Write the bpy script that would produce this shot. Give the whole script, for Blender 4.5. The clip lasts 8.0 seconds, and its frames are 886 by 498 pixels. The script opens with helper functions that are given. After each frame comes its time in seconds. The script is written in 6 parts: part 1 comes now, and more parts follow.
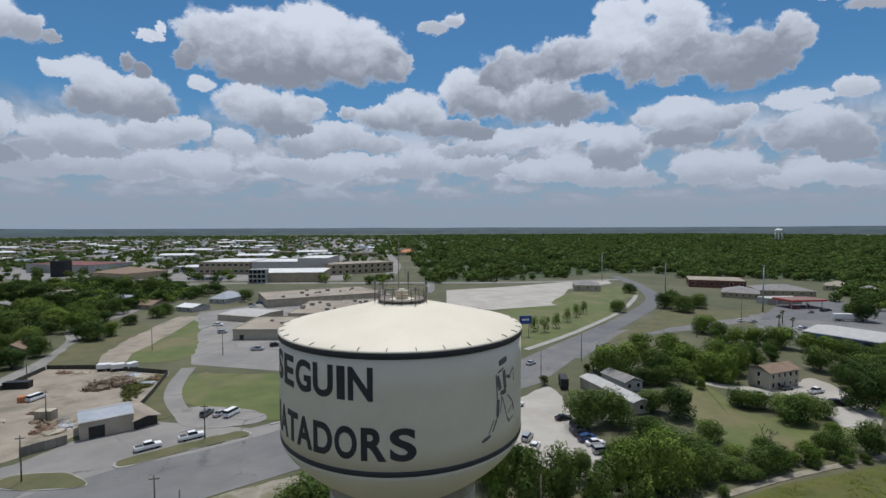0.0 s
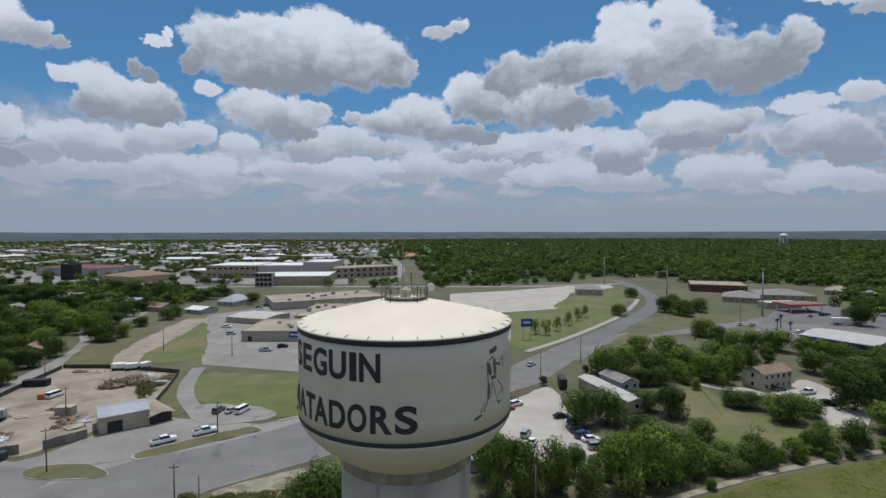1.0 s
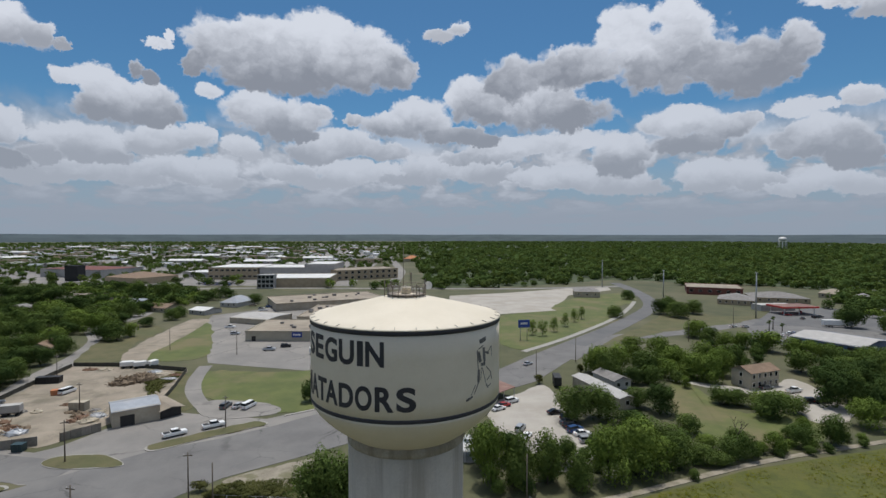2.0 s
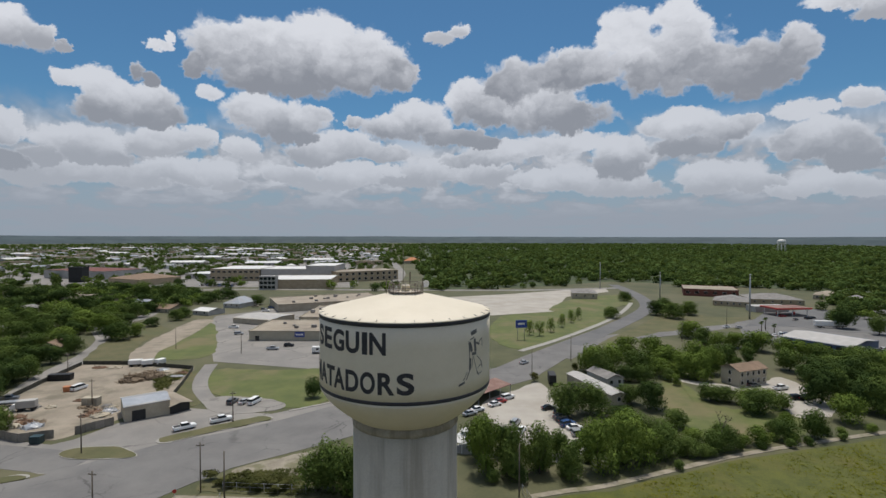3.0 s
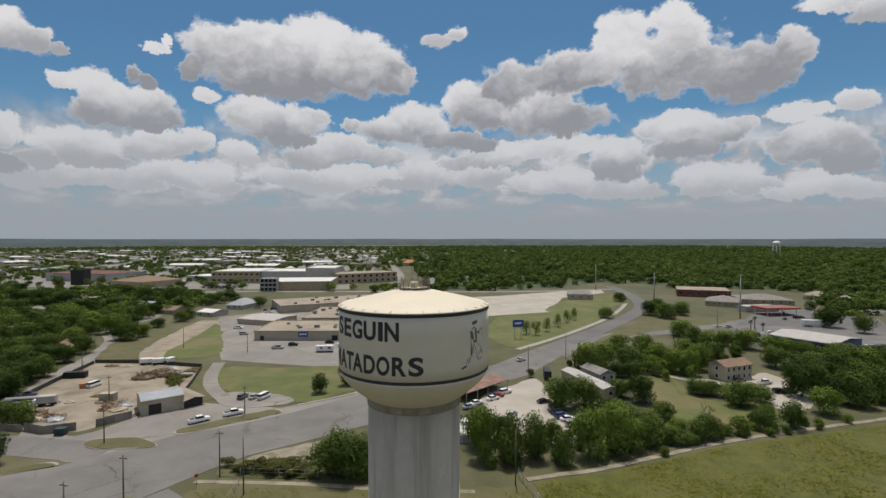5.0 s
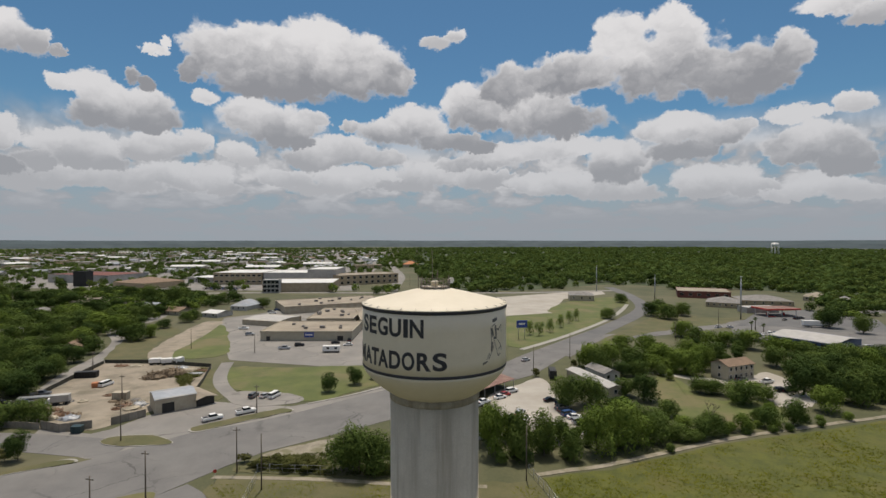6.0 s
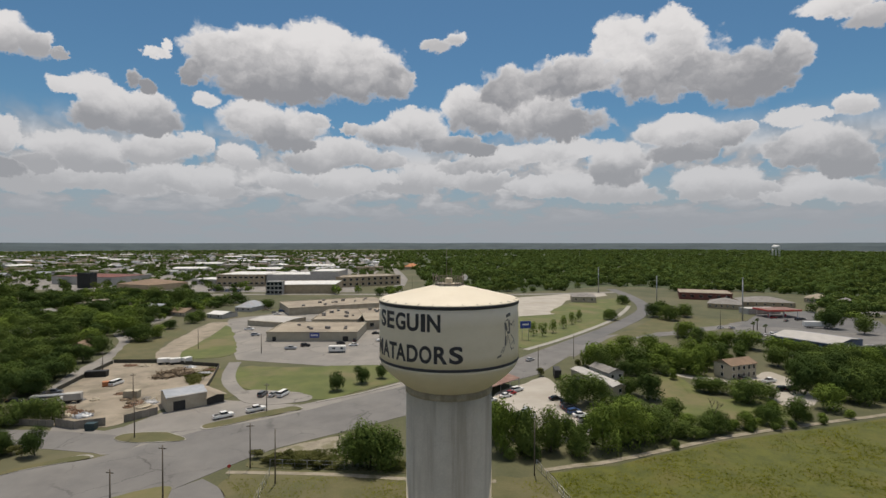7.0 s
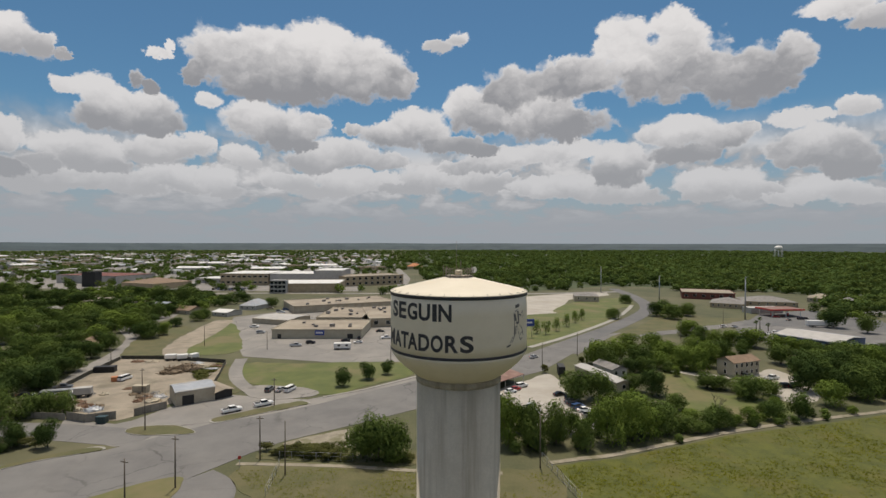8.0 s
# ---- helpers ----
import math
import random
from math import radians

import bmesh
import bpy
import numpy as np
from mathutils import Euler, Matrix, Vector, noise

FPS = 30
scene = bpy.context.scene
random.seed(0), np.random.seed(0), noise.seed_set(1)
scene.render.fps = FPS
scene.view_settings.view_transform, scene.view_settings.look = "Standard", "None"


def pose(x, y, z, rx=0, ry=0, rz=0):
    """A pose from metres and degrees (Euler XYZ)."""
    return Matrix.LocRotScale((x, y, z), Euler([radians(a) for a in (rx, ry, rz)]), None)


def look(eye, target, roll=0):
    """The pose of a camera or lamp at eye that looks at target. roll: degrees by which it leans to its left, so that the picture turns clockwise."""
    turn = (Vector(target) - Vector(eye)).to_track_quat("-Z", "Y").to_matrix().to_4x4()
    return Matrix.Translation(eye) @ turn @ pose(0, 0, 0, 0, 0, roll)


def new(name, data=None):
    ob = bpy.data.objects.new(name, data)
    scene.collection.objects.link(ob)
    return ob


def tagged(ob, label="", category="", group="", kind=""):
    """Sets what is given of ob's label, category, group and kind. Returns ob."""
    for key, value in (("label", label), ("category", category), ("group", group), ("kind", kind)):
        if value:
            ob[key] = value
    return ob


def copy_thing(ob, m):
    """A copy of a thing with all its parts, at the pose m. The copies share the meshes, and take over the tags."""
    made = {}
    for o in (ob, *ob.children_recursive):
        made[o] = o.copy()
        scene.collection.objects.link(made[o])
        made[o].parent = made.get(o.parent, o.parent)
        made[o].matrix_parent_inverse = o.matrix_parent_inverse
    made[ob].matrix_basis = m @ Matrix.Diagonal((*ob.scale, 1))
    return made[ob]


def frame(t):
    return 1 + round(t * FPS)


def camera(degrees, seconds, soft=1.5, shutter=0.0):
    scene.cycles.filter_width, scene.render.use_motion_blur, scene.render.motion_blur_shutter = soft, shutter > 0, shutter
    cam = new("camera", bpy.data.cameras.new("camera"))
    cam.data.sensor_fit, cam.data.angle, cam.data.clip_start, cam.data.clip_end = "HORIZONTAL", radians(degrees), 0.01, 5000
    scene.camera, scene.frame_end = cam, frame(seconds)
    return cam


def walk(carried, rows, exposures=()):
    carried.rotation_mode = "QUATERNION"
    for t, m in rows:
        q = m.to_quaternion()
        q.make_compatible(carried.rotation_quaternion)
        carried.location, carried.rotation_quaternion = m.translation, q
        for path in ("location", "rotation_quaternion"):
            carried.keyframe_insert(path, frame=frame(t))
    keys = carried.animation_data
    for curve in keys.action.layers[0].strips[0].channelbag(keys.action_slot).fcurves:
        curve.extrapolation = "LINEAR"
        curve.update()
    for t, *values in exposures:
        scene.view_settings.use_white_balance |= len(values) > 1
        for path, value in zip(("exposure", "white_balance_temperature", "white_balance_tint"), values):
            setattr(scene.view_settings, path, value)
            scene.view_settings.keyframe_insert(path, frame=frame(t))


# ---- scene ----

cam = camera(83.0, 8.0)
PATH = [
    (0, (-0.325, -28.752, 52.321), (-0.173, -26.76, 52.238), -0.2),
    (0.5, (-0.257, -31.639, 52.411), (-0.115, -29.645, 52.338), -0.1),
    (1, (-0.246, -34.617, 52.497), (-0.111, -32.623, 52.431), -0.1),
    (1.5, (-0.235, -37.666, 52.588), (-0.1, -35.672, 52.528), -0.0),
    (3, (-0.097, -46.941, 52.842), (0.036, -44.946, 52.794), 0.1),
    (3.5, (0.094, -49.643, 52.854), (0.233, -47.648, 52.811), 0.1),
    (4, (0.235, -51.874, 52.856), (0.38, -49.88, 52.814), 0.1),
    (4.5, (-0.295, -53.684, 52.865), (-0.153, -51.689, 52.825), 0.0),
    (6, (-4.822, -57.791, 52.758), (-4.674, -55.797, 52.726), -0.0),
    (6.5, (-6.049, -59.042, 52.556), (-5.9, -57.048, 52.531), 0.0),
    (7, (-7.06, -60.088, 52.12), (-6.914, -58.094, 52.098), 0.0),
    (7.5, (-7.916, -60.98, 51.514), (-7.773, -58.985, 51.495), -0.0),
    (8, (-8.459, -61.713, 50.945), (-8.32, -59.718, 50.925), 0.1),
]
walk(cam, [(t, look(eye, to, roll)) for t, eye, to, roll in PATH], [(0, -0.1, 5800, 11), (3.5, -0.06, 6350, 11.5), (8, -0.02, 6850, 12)])

# ---- sun and sky ----
SUN_EL, SUN_AZ = radians(73), radians(6)  # azimuth from +y towards +x
sun_data = bpy.data.lights.new("sun", "SUN")
sun_data.energy, sun_data.angle, sun_data.color = 3.45, radians(0.6), (1.0, 0.93, 0.81)
sun = new("sun", sun_data)
sun.matrix_world = look((0, 0, 300), (-math.sin(SUN_AZ) * math.cos(SUN_EL), -math.cos(SUN_AZ) * math.cos(SUN_EL), 300 - math.sin(SUN_EL)))

world = bpy.data.worlds.new("sky")
scene.world = world
world.use_nodes = True


class Nodes:
    """Short hand for node trees."""

    def __init__(self, tree):
        self.t = tree
        tree.nodes.clear()

    def node(self, kind):
        return self.t.nodes.new(kind)

    def put(self, socket, value):
        if isinstance(value, bpy.types.NodeSocket):
            self.t.links.new(value, socket)
        elif isinstance(value, bpy.types.Node):
            self.t.links.new(value.outputs[0], socket)
        else:
            socket.default_value = value

    def math(self, op, a, b=0.0, c=0.0, clamp=False):
        n = self.node("ShaderNodeMath")
        n.operation, n.use_clamp = op, clamp
        for s, v in zip(n.inputs, (a, b, c)):
            self.put(s, v)
        return n.outputs[0]

    def vec(self, op, a, b=(0, 0, 0), c=(0, 0, 0)):
        n = self.node("ShaderNodeVectorMath")
        n.operation = op
        for s, v in zip(n.inputs, (a, b, c)):
            self.put(s, v)
        return n.outputs[0]

    def noise(self, vector, scale, detail=4.0, rough=0.55, out="Fac"):
        n = self.node("ShaderNodeTexNoise")
        n.inputs["Scale"].default_value, n.inputs["Detail"].default_value, n.inputs["Roughness"].default_value = scale, detail, rough
        if vector is not None:
            self.put(n.inputs["Vector"], vector)
        return n.outputs[out]

    def step(self, value, low, high):
        n = self.node("ShaderNodeMapRange")
        n.interpolation_type = "SMOOTHSTEP"
        self.put(n.inputs["Value"], value)
        n.inputs["From Min"].default_value, n.inputs["From Max"].default_value = low, high
        return n.outputs["Result"]

    def mix(self, fac, a, b, blend="MIX"):
        n = self.node("ShaderNodeMix")
        n.data_type, n.blend_type = "RGBA", blend
        self.put([s for s in n.inputs if s.name == "Factor" and s.type == "VALUE"][0], fac)
        sa = [s for s in n.inputs if s.name == "A" and s.type == "RGBA"][0]
        sb = [s for s in n.inputs if s.name == "B" and s.type == "RGBA"][0]
        for s, v in ((sa, a), (sb, b)):
            self.put(s, (*v, 1) if isinstance(v, tuple) and len(v) == 3 else v)
        return [s for s in n.outputs if s.type == "RGBA"][0]


w = Nodes(world.node_tree)
coord = w.node("ShaderNodeTexCoord")
sep = w.node("ShaderNodeSeparateXYZ")
w.put(sep.inputs[0], coord.outputs["Generated"])
azimuth = w.math("ARCTAN2", sep.outputs[0], sep.outputs[1])
azimuth = w.math("SUBTRACT", w.math("PINGPONG", w.math("ADD", azimuth, 0.8), 1.6), 0.8)  # the same kind of clouds all round
flat = w.math("SQRT", w.math("MULTIPLY_ADD", sep.outputs[0], sep.outputs[0], w.math("MULTIPLY", sep.outputs[1], sep.outputs[1])))
height = w.math("DIVIDE", sep.outputs[2], w.math("MAXIMUM", flat, 0.001))
P = w.node("ShaderNodeCombineXYZ")
w.put(P.inputs[0], azimuth)
w.put(P.inputs[1], height)
P = P.outputs[0]
warp = w.vec("SUBTRACT", w.noise(P, 7.0, 3.0, 0.55, "Color"), (0.5, 0.5, 0.5))
warped = w.vec("MULTIPLY_ADD", warp, (0.045, 0.035, 0.0), P)
curl = w.vec("SUBTRACT", w.noise(P, 26.0, 8.0, 0.66, "Color"), (0.5, 0.5, 0.5))
warped = w.vec("MULTIPLY_ADD", curl, (0.040, 0.034, 0.0), warped)
frizz = w.vec("SUBTRACT", w.noise(P, 95.0, 4.0, 0.6, "Color"), (0.5, 0.5, 0.5))
warped = w.vec("MULTIPLY_ADD", frizz, (0.016, 0.015, 0.0), warped)
squash = w.vec("MULTIPLY", warped, (1.0, 1.25, 1.0))


def lumps(scale, detail):
    n = w.node("ShaderNodeTexVoronoi")
    n.feature, n.voronoi_dimensions = "F1", "2D"
    n.inputs["Scale"].default_value, n.inputs["Detail"].default_value, n.inputs["Roughness"].default_value = scale, detail, 0.55
    w.put(n.inputs["Vector"], squash)
    return w.math("SUBTRACT", 0.45, n.outputs["Distance"])


swell = w.noise(squash, 11.0, 5.0, 0.6)
billow = w.math("ADD", w.math("MULTIPLY", lumps(17.0, 2.0), 0.62), w.math("MULTIPLY", w.math("SUBTRACT", w.noise(P, 24.0, 9.0, 0.66), 0.5), 0.75))


# the low rows of cloud towards the horizon
rows = w.node("ShaderNodeCombineXYZ")
w.put(rows.inputs[0], w.math("MULTIPLY", azimuth, 10.0))
w.put(rows.inputs[1], w.math("DIVIDE", 0.9, w.math("ADD", w.math("MAXIMUM", height, 0.0), 0.11)))
puff = w.node("ShaderNodeTexVoronoi")
puff.feature, puff.voronoi_dimensions = "SMOOTH_F1", "2D"
puff.inputs["Scale"].default_value, puff.inputs["Detail"].default_value, puff.inputs["Roughness"].default_value = 1.15, 3.0, 0.55
w.put(puff.inputs["Vector"], w.vec("MULTIPLY_ADD", w.noise(rows.outputs[0], 1.2, 4.0, 0.6, "Color"), (0.8, 0.8, 0.0), rows.outputs[0]))
low = w.math("SUBTRACT", 0.75, puff.outputs["Distance"])
band = w.math("MULTIPLY", w.step(height, 0.24, 0.15), w.step(height, -0.02, 0.03))
low_cover = w.math("MULTIPLY", w.step(low, -0.3, 0.02), band)
sky = w.node("ShaderNodeTexSky")
sky.sky_type, sky.sun_disc, sky.sun_elevation, sky.sun_rotation = "NISHITA", False, SUN_EL, SUN_AZ
sky.air_density, sky.dust_density, sky.ozone_density, sky.altitude = 1.0, 0.6, 2.5, 200
blue = w.mix(1.0, sky.outputs[0], (0.044, 0.069, 0.076), "MULTIPLY")
haze = w.step(height, 0.24, 0.02)
blue = w.mix(w.math("MULTIPLY", haze, 0.92), blue, (0.31, 0.355, 0.41))
low_colour = w.mix(w.step(w.math("ADD", low, w.math("MULTIPLY", w.math("SUBTRACT", w.noise(rows.outputs[0], 3.0, 5.0, 0.6), 0.5), 0.5)), -0.1, 0.4), (0.37, 0.395, 0.43), (0.58, 0.60, 0.63))
low_colour = w.mix(w.step(height, 0.13, 0.03), low_colour, (0.32, 0.355, 0.40))
colour = w.mix(low_cover, blue, low_colour)


def cumulus(lobes):
    """One heap of cloud: lobes (azimuth, height, half width, half height), flat grey base, bright crown."""
    global colour
    top, base = max(v + h for _, v, _, h in lobes), min(v - h for _, v, _, h in lobes)
    total = None
    spot = w.vec("MULTIPLY_ADD", colour, (1e-6, 1e-6, 0.0), warped)  # one heap after the other
    for u, v, wide, h in lobes:
        part_sep = w.node("ShaderNodeSeparateXYZ")
        w.put(part_sep.inputs[0], w.vec("MULTIPLY_ADD", spot, (1 / wide, 1 / h, 0), (-u / wide, -v / h, 0)))
        y = w.math("MAXIMUM", part_sep.outputs[1], w.math("MULTIPLY", part_sep.outputs[1], -1.15))
        r = w.math("MULTIPLY_ADD", y, y, w.math("MULTIPLY", part_sep.outputs[0], part_sep.outputs[0]))
        d = w.math("SUBTRACT", 1.0, r)
        total = d if total is None else w.math("SMOOTH_MAX", total, d, 0.25)
    k = min(max((0.30 - 0.5 * (top + base)) / 0.22, 0.0), 1.0)  # the lower, farther heaps are dimmer and flatter
    body = w.math("ADD", w.math("ADD", total, 0.18 + 0.22 * k), w.math("MULTIPLY", billow, 0.95))
    cover = w.step(body, 0.0, 0.42)
    depth = w.math("DIVIDE", w.math("SUBTRACT", top, height), top - base)
    grey = w.math("MULTIPLY", w.step(w.math("ADD", depth, w.math("ADD", w.math("MULTIPLY", w.math("SUBTRACT", swell, 0.5), 0.9), w.math("MULTIPLY", billow, -0.22))), 0.22, 0.85), w.step(w.math("MULTIPLY_ADD", depth, 0.65, body), 0.30, 1.05))
    grey = w.math("MULTIPLY", grey, min(1.0, (top - base) / 0.09))
    bright = tuple(p + (q - p) * k for p, q in zip((0.72, 0.73, 0.75), (0.55, 0.575, 0.61)))
    dull = tuple(p + (q - p) * k for p, q in zip((0.275, 0.29, 0.32), (0.33, 0.355, 0.39)))
    colour = w.mix(cover, colour, w.mix(grey, bright, dull))


cumulus([(-0.614, 0.106, 0.058, 0.026), (-0.512, 0.103, 0.087, 0.023), (-0.403, 0.116, 0.085, 0.026), (-0.338, 0.097, 0.032, 0.016)])
cumulus([(-0.230, 0.118, 0.064, 0.019), (-0.091, 0.122, 0.093, 0.024), (-0.156, 0.103, 0.075, 0.014)])
cumulus([(0.088, 0.135, 0.106, 0.029), (0.172, 0.116, 0.072, 0.020), (-0.002, 0.112, 0.067, 0.016)])
cumulus([(0.287, 0.110, 0.091, 0.026), (0.391, 0.104, 0.076, 0.028), (0.446, 0.089, 0.054, 0.015)])
cumulus([(0.570, 0.106, 0.074, 0.026), (0.633, 0.087, 0.047, 0.019), (0.553, 0.086, 0.044, 0.013)])
cumulus([(0.727, 0.089, 0.056, 0.020), (0.771, 0.075, 0.046, 0.015), (0.676, 0.076, 0.038, 0.011)])
cumulus([(0.199, 0.169, 0.105, 0.024), (0.308, 0.181, 0.101, 0.024), (0.411, 0.145, 0.058, 0.042), (0.144, 0.151, 0.084, 0.020)])
cumulus([(-0.124, 0.176, 0.089, 0.033), (-0.047, 0.162, 0.049, 0.022), (-0.177, 0.158, 0.068, 0.024)])
cumulus([(-0.557, 0.151, 0.065, 0.033), (-0.531, 0.134, 0.060, 0.020), (-0.607, 0.127, 0.037, 0.017)])
cumulus([(-0.429, 0.170, 0.064, 0.028), (-0.386, 0.178, 0.029, 0.022), (-0.454, 0.152, 0.044, 0.015)])
cumulus([(-0.321, 0.164, 0.035, 0.021), (-0.299, 0.149, 0.023, 0.010)])
cumulus([(-0.646, 0.167, 0.028, 0.031), (-0.653, 0.118, 0.038, 0.019)])
cumulus([(0.020, 0.232, 0.064, 0.042), (-0.036, 0.212, 0.071, 0.031), (0.088, 0.198, 0.065, 0.022), (0.146, 0.185, 0.036, 0.016), (-0.113, 0.221, 0.022, 0.014)])
cumulus([(0.507, 0.203, 0.081, 0.032), (0.586, 0.187, 0.048, 0.027), (0.521, 0.160, 0.067, 0.022), (0.613, 0.199, 0.020, 0.015)])
cumulus([(0.674, 0.209, 0.038, 0.018), (0.718, 0.207, 0.023, 0.012), (0.705, 0.159, 0.071, 0.036), (0.755, 0.127, 0.042, 0.030), (0.690, 0.141, 0.055, 0.023)])
cumulus([(-0.289, 0.228, 0.061, 0.040), (-0.239, 0.214, 0.075, 0.043), (-0.182, 0.233, 0.034, 0.019), (-0.227, 0.188, 0.055, 0.019), (-0.360, 0.257, 0.030, 0.020)])
cumulus([(-0.526, 0.243, 0.048, 0.039), (-0.507, 0.213, 0.077, 0.034), (-0.441, 0.210, 0.046, 0.027), (-0.462, 0.234, 0.052, 0.035), (-0.567, 0.249, 0.033, 0.020)])
cumulus([(-0.444, 0.333, 0.025, 0.013), (-0.428, 0.346, 0.009, 0.016), (-0.482, 0.283, 0.016, 0.021), (-0.457, 0.271, 0.018, 0.019)])
cumulus([(0.059, 0.394, 0.034, 0.016), (0.096, 0.410, 0.025, 0.019)])
cumulus([(0.763, 0.212, 0.029, 0.023)])
cumulus([(-0.637, 0.316, 0.040, 0.037), (-0.603, 0.308, 0.029, 0.026), (-0.575, 0.297, 0.011, 0.009)])
cumulus([(0.744, 0.372, 0.058, 0.021), (0.781, 0.345, 0.035, 0.020)])
cumulus([(0.232, 0.268, 0.133, 0.070), (0.121, 0.269, 0.056, 0.051), (0.307, 0.235, 0.087, 0.046), (0.157, 0.241, 0.069, 0.033)])
cumulus([(0.414, 0.379, 0.061, 0.060), (0.500, 0.398, 0.048, 0.040), (0.487, 0.319, 0.123, 0.078), (0.602, 0.287, 0.097, 0.063), (0.675, 0.313, 0.035, 0.041), (0.318, 0.317, 0.107, 0.054), (0.204, 0.302, 0.068, 0.057)])
cumulus([(-0.332, 0.347, 0.081, 0.064), (-0.283, 0.363, 0.091, 0.054), (-0.176, 0.366, 0.117, 0.071), (-0.110, 0.344, 0.104, 0.083), (-0.028, 0.323, 0.047, 0.055), (-0.233, 0.305, 0.154, 0.051), (-0.390, 0.308, 0.027, 0.030)])
# broken cloud overhead, above the view
lift = w.node("ShaderNodeCombineXYZ")
rise = w.math("MAXIMUM", sep.outputs[2], 0.1)
w.put(lift.inputs[0], w.math("DIVIDE", sep.outputs[0], rise))
w.put(lift.inputs[1], w.math("DIVIDE", sep.outputs[1], rise))
high = w.math("MULTIPLY", w.step(w.noise(lift.outputs[0], 1.6, 5.0, 0.6), 0.40, 0.56), w.step(height, 0.62, 0.95))
colour = w.mix(high, colour, (0.58, 0.585, 0.60))
back = w.node("ShaderNodeBackground")
w.put(back.inputs[0], colour)
back.inputs[1].default_value = 1.0
out = w.node("ShaderNodeOutputWorld")
w.put(out.inputs[0], back.outputs[0])


# ---- materials ----
def material(name, dark, light, scale=0.3, fine=6.0, rough=0.85, metal=0.0, bump=0.3, stain=None, stain_scale=0.03, stain_amount=0.5, per_object=0.0, island=0.0, spec=0.5, streak=1.0, cracks=0.0):
    """Two tones by coarse and fine noise at real-world size, stains at a larger scale, fine relief."""
    m = bpy.data.materials.new(name)
    m.use_nodes = True
    n = Nodes(m.node_tree)
    xyz = n.node("ShaderNodeNewGeometry").outputs["Position"]
    coarse, grain = n.noise(xyz, scale, 6.0, 0.62), n.noise(xyz, fine, 4.0, 0.6)
    fac = n.step(n.math("MULTIPLY_ADD", grain, 0.35, n.math("MULTIPLY", coarse, 0.65)), 0.34, 0.66)
    colour = n.mix(fac, dark, light)
    if stain:
        colour = n.mix(n.math("MULTIPLY", n.step(n.noise(n.vec("MULTIPLY", xyz, (1.0, 1.0, streak)), stain_scale, 5.0, 0.6), 0.45, 0.68), stain_amount), colour, stain)
    if cracks:
        bent = n.vec("MULTIPLY_ADD", n.noise(xyz, 0.25, 4.0, 0.6, "Color"), (5.0, 5.0, 0.0), xyz)
        cells = n.node("ShaderNodeTexVoronoi")
        cells.feature = "DISTANCE_TO_EDGE"
        cells.inputs["Scale"].default_value = cracks
        n.put(cells.inputs["Vector"], n.vec("MULTIPLY", bent, (1.0, 1.0, 0.0)))
        line = n.math("MULTIPLY", n.step(cells.outputs["Distance"], 0.016, 0.004), n.step(n.noise(xyz, 0.06, 3.0, 0.5), 0.42, 0.62))
        colour = n.mix(n.math("MULTIPLY", line, 0.65), colour, (0.05, 0.048, 0.045))
    if per_object or island:
        value = n.node("ShaderNodeObjectInfo").outputs["Random"] if per_object else n.node("ShaderNodeNewGeometry").outputs["Random Per Island"]
        h = n.node("ShaderNodeHueSaturation")
        amount = per_object or island
        n.put(h.inputs["Value"], n.math("MULTIPLY_ADD", value, 2 * amount, 1 - amount))
        n.put(h.inputs["Hue"], n.math("MULTIPLY_ADD", value, -0.05 * amount, 0.5 + 0.025 * amount))
        n.put(h.inputs["Color"], colour)
        colour = h.outputs[0]
    b = n.node("ShaderNodeBsdfPrincipled")
    n.put(b.inputs["Base Color"], colour)
    n.put(b.inputs["Roughness"], n.math("MULTIPLY_ADD", grain, 0.16, rough - 0.08))
    b.inputs["Metallic"].default_value = metal
    b.inputs["Specular IOR Level"].default_value = spec
    if bump:
        u = n.node("ShaderNodeBump")
        u.inputs["Strength"].default_value, u.inputs["Distance"].default_value = bump, 0.05
        n.put(u.inputs["Height"], grain)
        n.put(b.inputs["Normal"], u.outputs[0])
    o = n.node("ShaderNodeOutputMaterial")
    n.put(o.inputs[0], b.outputs[0])
    return m


def leaf_material(name, dark, light, amount=0.12, vary=0.5):
    """Leaves that let some light through; each tree and each clump has its own tone."""
    m = bpy.data.materials.new(name)
    m.use_nodes = True
    n = Nodes(m.node_tree)
    geo, info = n.node("ShaderNodeNewGeometry"), n.node("ShaderNodeObjectInfo")
    tone = n.math("MULTIPLY_ADD", geo.outputs["Random Per Island"], 0.6, n.math("MULTIPLY", info.outputs["Random"], 0.4))
    patch = n.noise(geo.outputs["Position"], 0.08, 2.0, 0.5)
    colour = n.mix(n.math("MULTIPLY_ADD", n.step(patch, 0.36, 0.64), 0.55, n.math("MULTIPLY", tone, vary), clamp=True), dark, light)
    d, t = n.node("ShaderNodeBsdfDiffuse"), n.node("ShaderNodeBsdfTranslucent")
    n.put(d.inputs[0], colour)
    n.put(t.inputs[0], n.mix(0.35, colour, (0.16, 0.2, 0.02)))
    g = n.node("ShaderNodeMixShader")
    g.inputs[0].default_value = amount
    n.put(g.inputs[1], d.outputs[0])
    n.put(g.inputs[2], t.outputs[0])
    o = n.node("ShaderNodeOutputMaterial")
    n.put(o.inputs[0], g.outputs[0])
    return m


